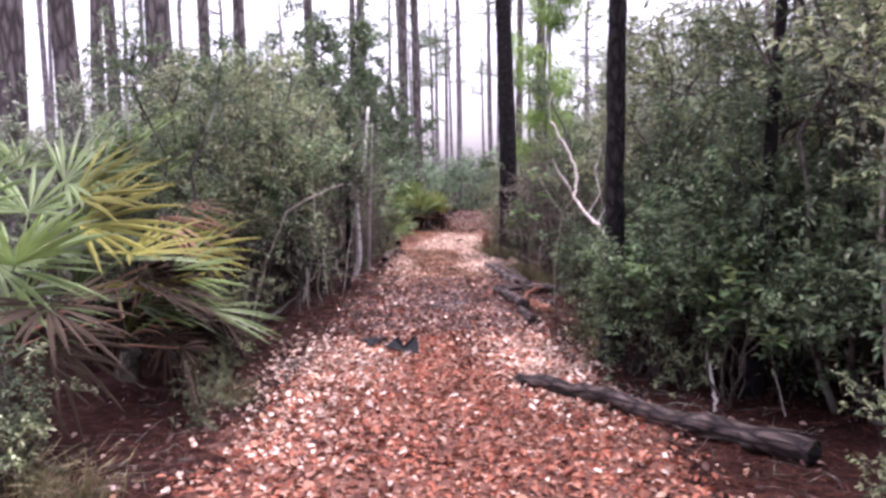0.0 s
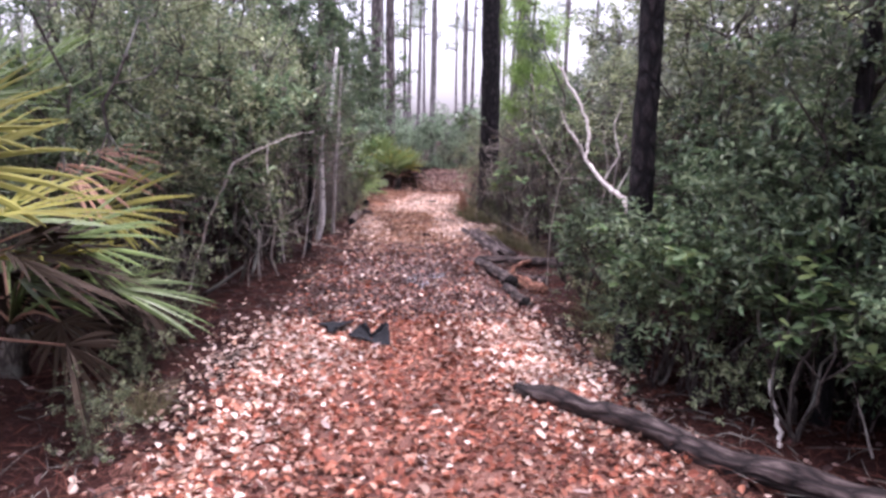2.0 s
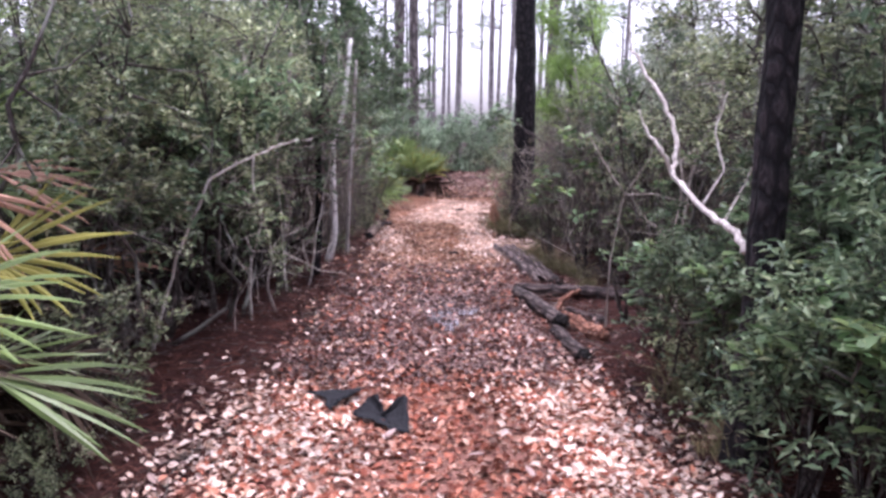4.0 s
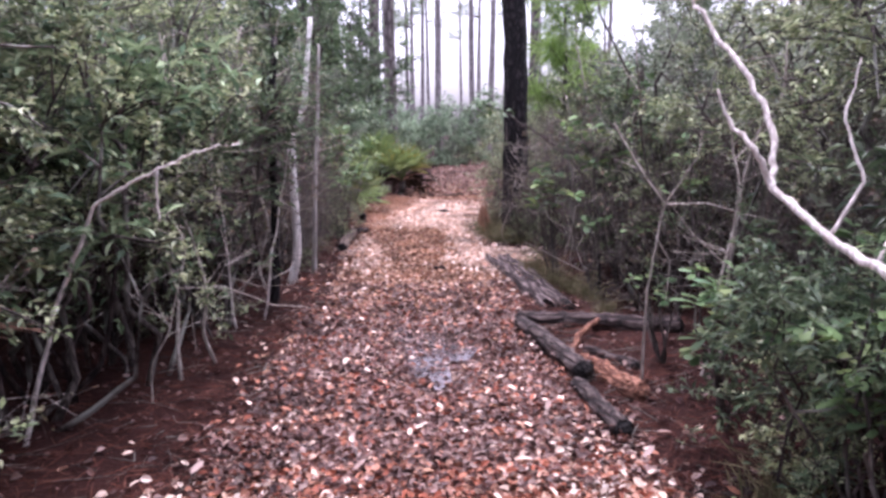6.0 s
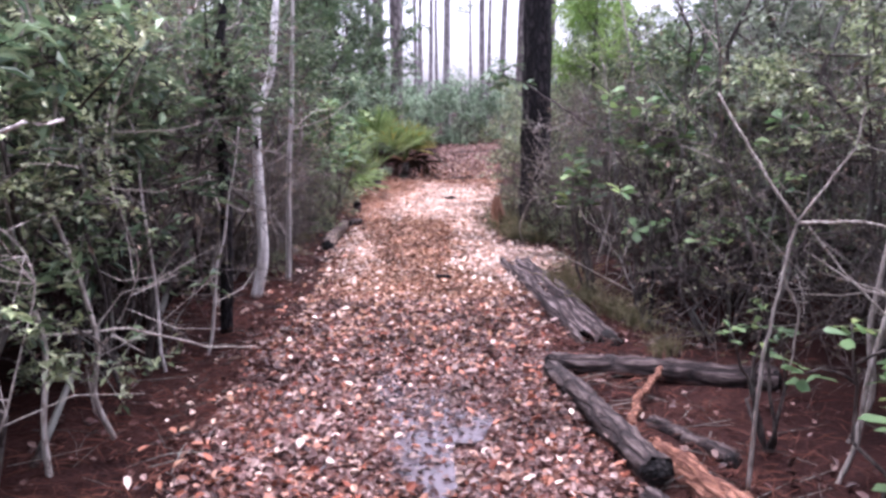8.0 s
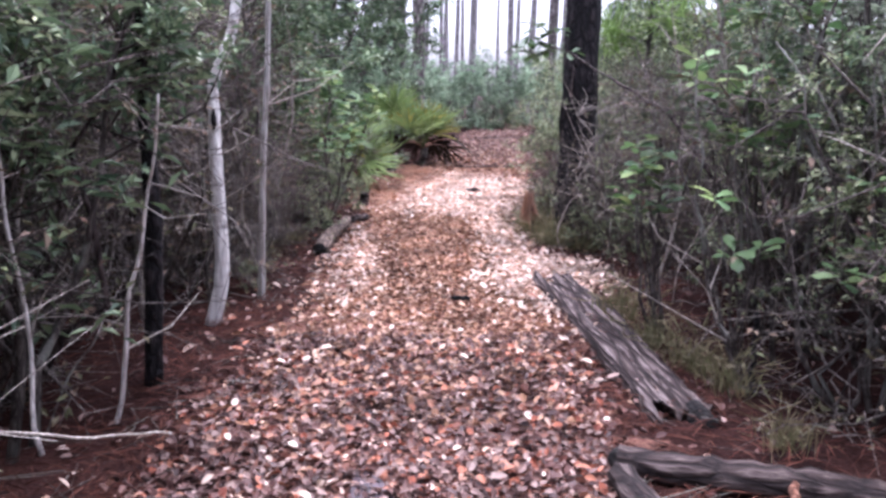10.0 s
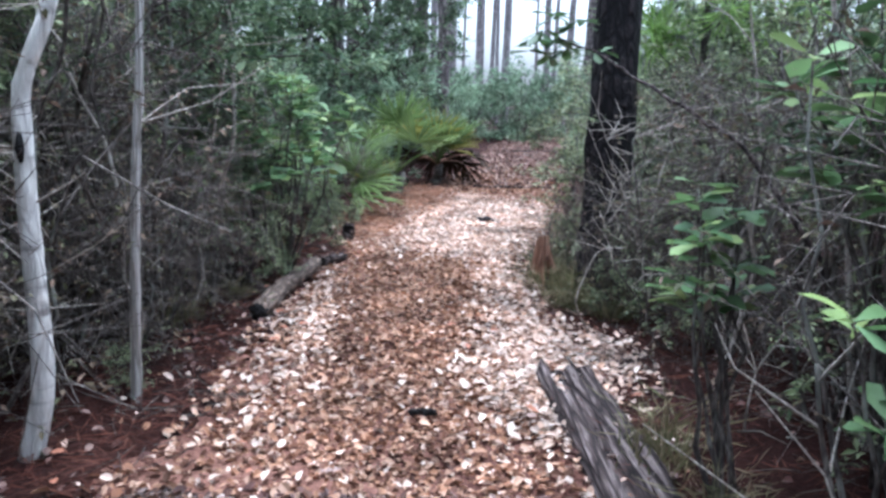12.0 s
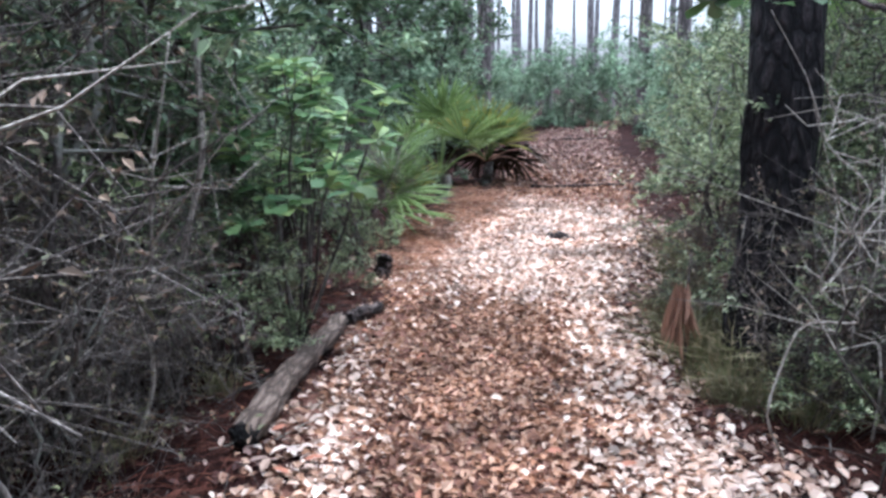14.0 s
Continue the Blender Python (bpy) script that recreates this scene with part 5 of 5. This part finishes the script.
    for nm, pts, r0, r1, sd in (("limb", [(1.85, 8.6, 0.0), (1.86, 8.58, 0.6), (1.94, 8.56, 1.09), (1.8, 8.6, 1.3), (1.68, 8.7, 1.55)], 0.008, 0.004, 21), ("fork", [(1.94, 8.56, 1.09), (2.1, 8.5, 1.36), (2.12, 8.5, 1.5)], 0.005, 0.003, 22),
                                ("fork", [(1.94, 8.56, 1.09), (2.15, 8.5, 1.1), (2.5, 8.4, 1.0)], 0.006, 0.003, 23), ("twig", [(1.9, 8.57, 0.9), (2.0, 8.6, 0.75), (1.98, 8.6, 0.5)], 0.006, 0.003, 24)):
        p, g = stick(nm, "", pts, r0, r1, M_TWIG, 540 + sd)
        part(nm, g, M_TWIG, top)

    top = thing("dead_branch", "pale bare branch reaching out of the hedge", "branch", (0, 0, 0))
    for nm, pts, r0, r1, sd in (("limb", [(-1.4, 7.9, -0.03), (-1.2, 7.9, 0.7), (-0.98, 7.9, 1.2), (-0.81, 7.9, 1.3), (-0.67, 7.9, 1.37), (-0.51, 7.9, 1.44), (-0.33, 7.9, 1.47)], 0.012, 0.004, 31), ("twig", [(-0.7, 7.9, 1.35), (-0.71, 7.9, 1.24), (-0.7, 7.9, 1.12)], 0.006, 0.004, 32)):
        p, g = stick(nm, "", pts, r0, r1, M_WHITEWOOD, 560 + sd)
        part(nm, g, M_WHITEWOOD, top)


build_logs()


# ---- small things on the floor ----
def torn_fabric(label, x, y, outline, lifts, seed):
    """A torn scrap of woven ground fabric: outline corners with the height each is curled up to."""
    rng = np.random.default_rng(seed)
    k = 6
    pts, zs = [], []
    for i in range(len(outline)):
        a, b = np.array(outline[i]), np.array(outline[(i + 1) % len(outline)])
        for t in np.linspace(0, 1, k, endpoint=False):
            pts.append(a * (1 - t) + b * t + rng.normal(size=2) * 0.006)
            zs.append(lifts[i] * (1 - t) + lifts[(i + 1) % len(outline)] * t)
    pts, zs = np.array(pts), np.array(zs)
    n, c = len(pts), np.mean(pts, 0)
    rings = [np.column_stack([c + (pts - c) * q, zs * q ** 2 + 0.006 * rng.random(n)]) for q in (1.0, 0.8, 0.55, 0.3)]
    i_ = np.arange(n)
    quads = np.concatenate([np.stack([r * n + i_, r * n + (i_ + 1) % n, (r + 1) * n + (i_ + 1) % n, (r + 1) * n + i_], -1) for r in range(3)])
    tris = np.stack([3 * n + i_, 3 * n + (i_ + 1) % n, np.full(n, 4 * n)], -1)
    ob = part("fabric_scrap", Geo().add(np.concatenate(rings + [np.array([[c[0], c[1], 0.0]])]), [quads, tris]), M_FABRIC)
    so = ob.modifiers.new("thickness", "SOLIDIFY")
    so.thickness = 0.003
    ob.matrix_basis = pose(x, y, 0.048, 0, 0, 0)
    return tagged(ob, label, "fabric", "exposed ground fabric")


def build_small():
    torn_fabric("torn black ground fabric showing through the leaves", -0.14, 6.98, [(-0.17, 0.15), (0.16, 0.14), (0.1, 0.0), (0.04, -0.02), (-0.02, -0.16), (-0.06, 0.0)], [0.0, 0.02, 0.03, 0.01, 0.0, 0.01], 601)
    torn_fabric("crumpled black ground fabric with torn corners standing up", 0.1, 6.68, [(-0.14, 0.06), (-0.06, 0.2), (0.0, 0.2), (0.02, 0.02), (0.09, 0.13), (0.15, 0.14), (0.15, -0.2), (0.06, -0.16), (-0.02, -0.04)], [0.0, 0.05, 0.065, 0.015, 0.06, 0.085, 0.0, 0.0, 0.0], 602)
    # puddle
    rng = np.random.default_rng(610)
    n = 40
    a = np.linspace(0, 2 * np.pi, n, endpoint=False)
    r = 1 + 0.25 * np.sin(3 * a + 1) + 0.15 * np.sin(5 * a + 2) + 0.08 * rng.normal(size=n)
    ring = np.stack([0.22 * r * np.cos(a), 0.65 * r * np.sin(a), np.zeros(n)], -1)
    g = Geo().add(np.concatenate([ring, ring * 0.5 + [0, 0, 0.002], [[0, 0, 0.003]]]), [np.stack([np.arange(n), (np.arange(n) + 1) % n, (np.arange(n) + 1) % n + n, np.arange(n) + n], -1), np.stack([np.arange(n) + n, (np.arange(n) + 1) % n + n, np.full(n, 2 * n)], -1)])
    ob = part("puddle", g, M_WATER)
    ob.location = (0.66, 9.4, 0.03)
    tagged(ob, "shallow puddle shining among leaves on the trail", "puddle", kind="structure")
    # dead palm frond hanging at the grass tuft
    top = thing("dead_palm_frond", "tan dried palm frond drooping beside the trail", "palm frond", (1.9, 14.75, 0))
    rng = np.random.default_rng(611)
    m = 26
    c = np.array([-0.03, 0, 0.48]) + rng.normal(size=(m, 3)) * 0.02
    d = np.stack([rng.uniform(-0.3, 0.22, m), rng.normal(size=m) * 0.1, -np.ones(m)], -1)
    for j in range(m):
        part("blade", leaves(Geo(), c[j:j + 1], d[j:j + 1], rnd_dirs(rng, 1), rng.uniform(0.2, 0.34), 0.03, 0.1, broad=True), M_PALMDEAD, top, smooth=False)
    part("stalk", tube(Geo(), [(0.02, 0.05, -0.03), (0.02, 0.04, 0.2), (0.0, 0, 0.42), (0.02, 0.02, 0.65)], [0.008, 0.008, 0.007, 0.004], 6), M_STEM, top)
    # grass tufts
    protos = []
    for s in range(3):
        rng = np.random.default_rng(620 + s)
        m = 130
        c = np.stack([rng.normal(size=m) * 0.07, rng.normal(size=m) * 0.07, np.full(m, -0.01)], -1)
        d = unit(np.stack([rng.normal(size=m) * 0.45, rng.normal(size=m) * 0.45, np.ones(m)], -1))
        L = rng.uniform(0.15, 0.42, m)
        g = Geo()
        s1 = c + d * (L * 0.55)[:, None]
        leaves(g, c, d, rnd_dirs(rng, m), L * 0.6, 0.008, 0.0)
        leaves(g, s1, unit(d + np.stack([d[:, 0] * 2, d[:, 1] * 2, -np.ones(m) * 0.5], -1)), rnd_dirs(rng, m), L * 0.5, 0.006, 0.1)
        protos.append(tagged(part("grass_tuft", g, M_GRASS, smooth=False), "tuft of dry yellow-green grass by the trail", "grass", "grass tufts"))
    st = Stock(*protos)
    rng = np.random.default_rng(630)
    spots = [(2.0, 14.5), (2.1, 14.8), (1.95, 15.1), (2.2, 15.3), (2.15, 14.4), (2.05, 15.6), (2.3, 16.2), (2.4, 16.8), (2.3, 14.2), (2.1, 11.2), (2.05, 11.6), (2.2, 10.9), (2.15, 10.3), (2.1, 14.6), (2.0, 14.9), (2.15, 15.2), (2.1, 15.45), (2.25, 15.8), (2.2, 14.9), (2.35, 15.4), (2.45, 16.4), (2.5, 17.2), (-1.05, 5.3), (-1.7, 3.75), (-1.4, 3.6), (2.0, 12.1), (-0.3, 14.6), (-0.5, 13.9), (-0.35, 16.4), (1.85, 7.0), (1.75, 6.2)]
    for i, (x, y) in enumerate(spots):
        st.at(i, x, y, rng.uniform(0, 360), rng.uniform(0.6, 1.15))


build_small()


# ---- single larger leaves lying loose on the trail ----
def build_loose_leaves():
    rng = np.random.default_rng(700)
    trail = bpy.data.objects["path"]
    mats = (M_PALE, M_LITTER, M_TAN, M_LITTER, M_PALE, M_DARKLITTER)
    protos = []
    for i in range(6):
        g = leaves(Geo(), np.zeros((1, 3)), np.array([[1.0, 0, 0]]), np.array([[0, 0, 1.0]]), 0.055 + 0.007 * i, 0.03 + 0.003 * (i % 3), rng.uniform(-0.25, 0.3), broad=True)
        protos.append(g.mesh("leaf", mats[i]))
    for i in range(280):
        y = rng.uniform(3.0, 16.5)
        x = rng.uniform(edge_l(y) - 0.35, edge_r(y) + 0.35)
        ob = new("leaf", protos[i % 6])
        ob.parent = trail
        ob.matrix_basis = pose(x, y, float(hump(x, y)) + 0.042, rng.normal() * 14, rng.normal() * 14, rng.uniform(0, 360))


build_loose_leaves()
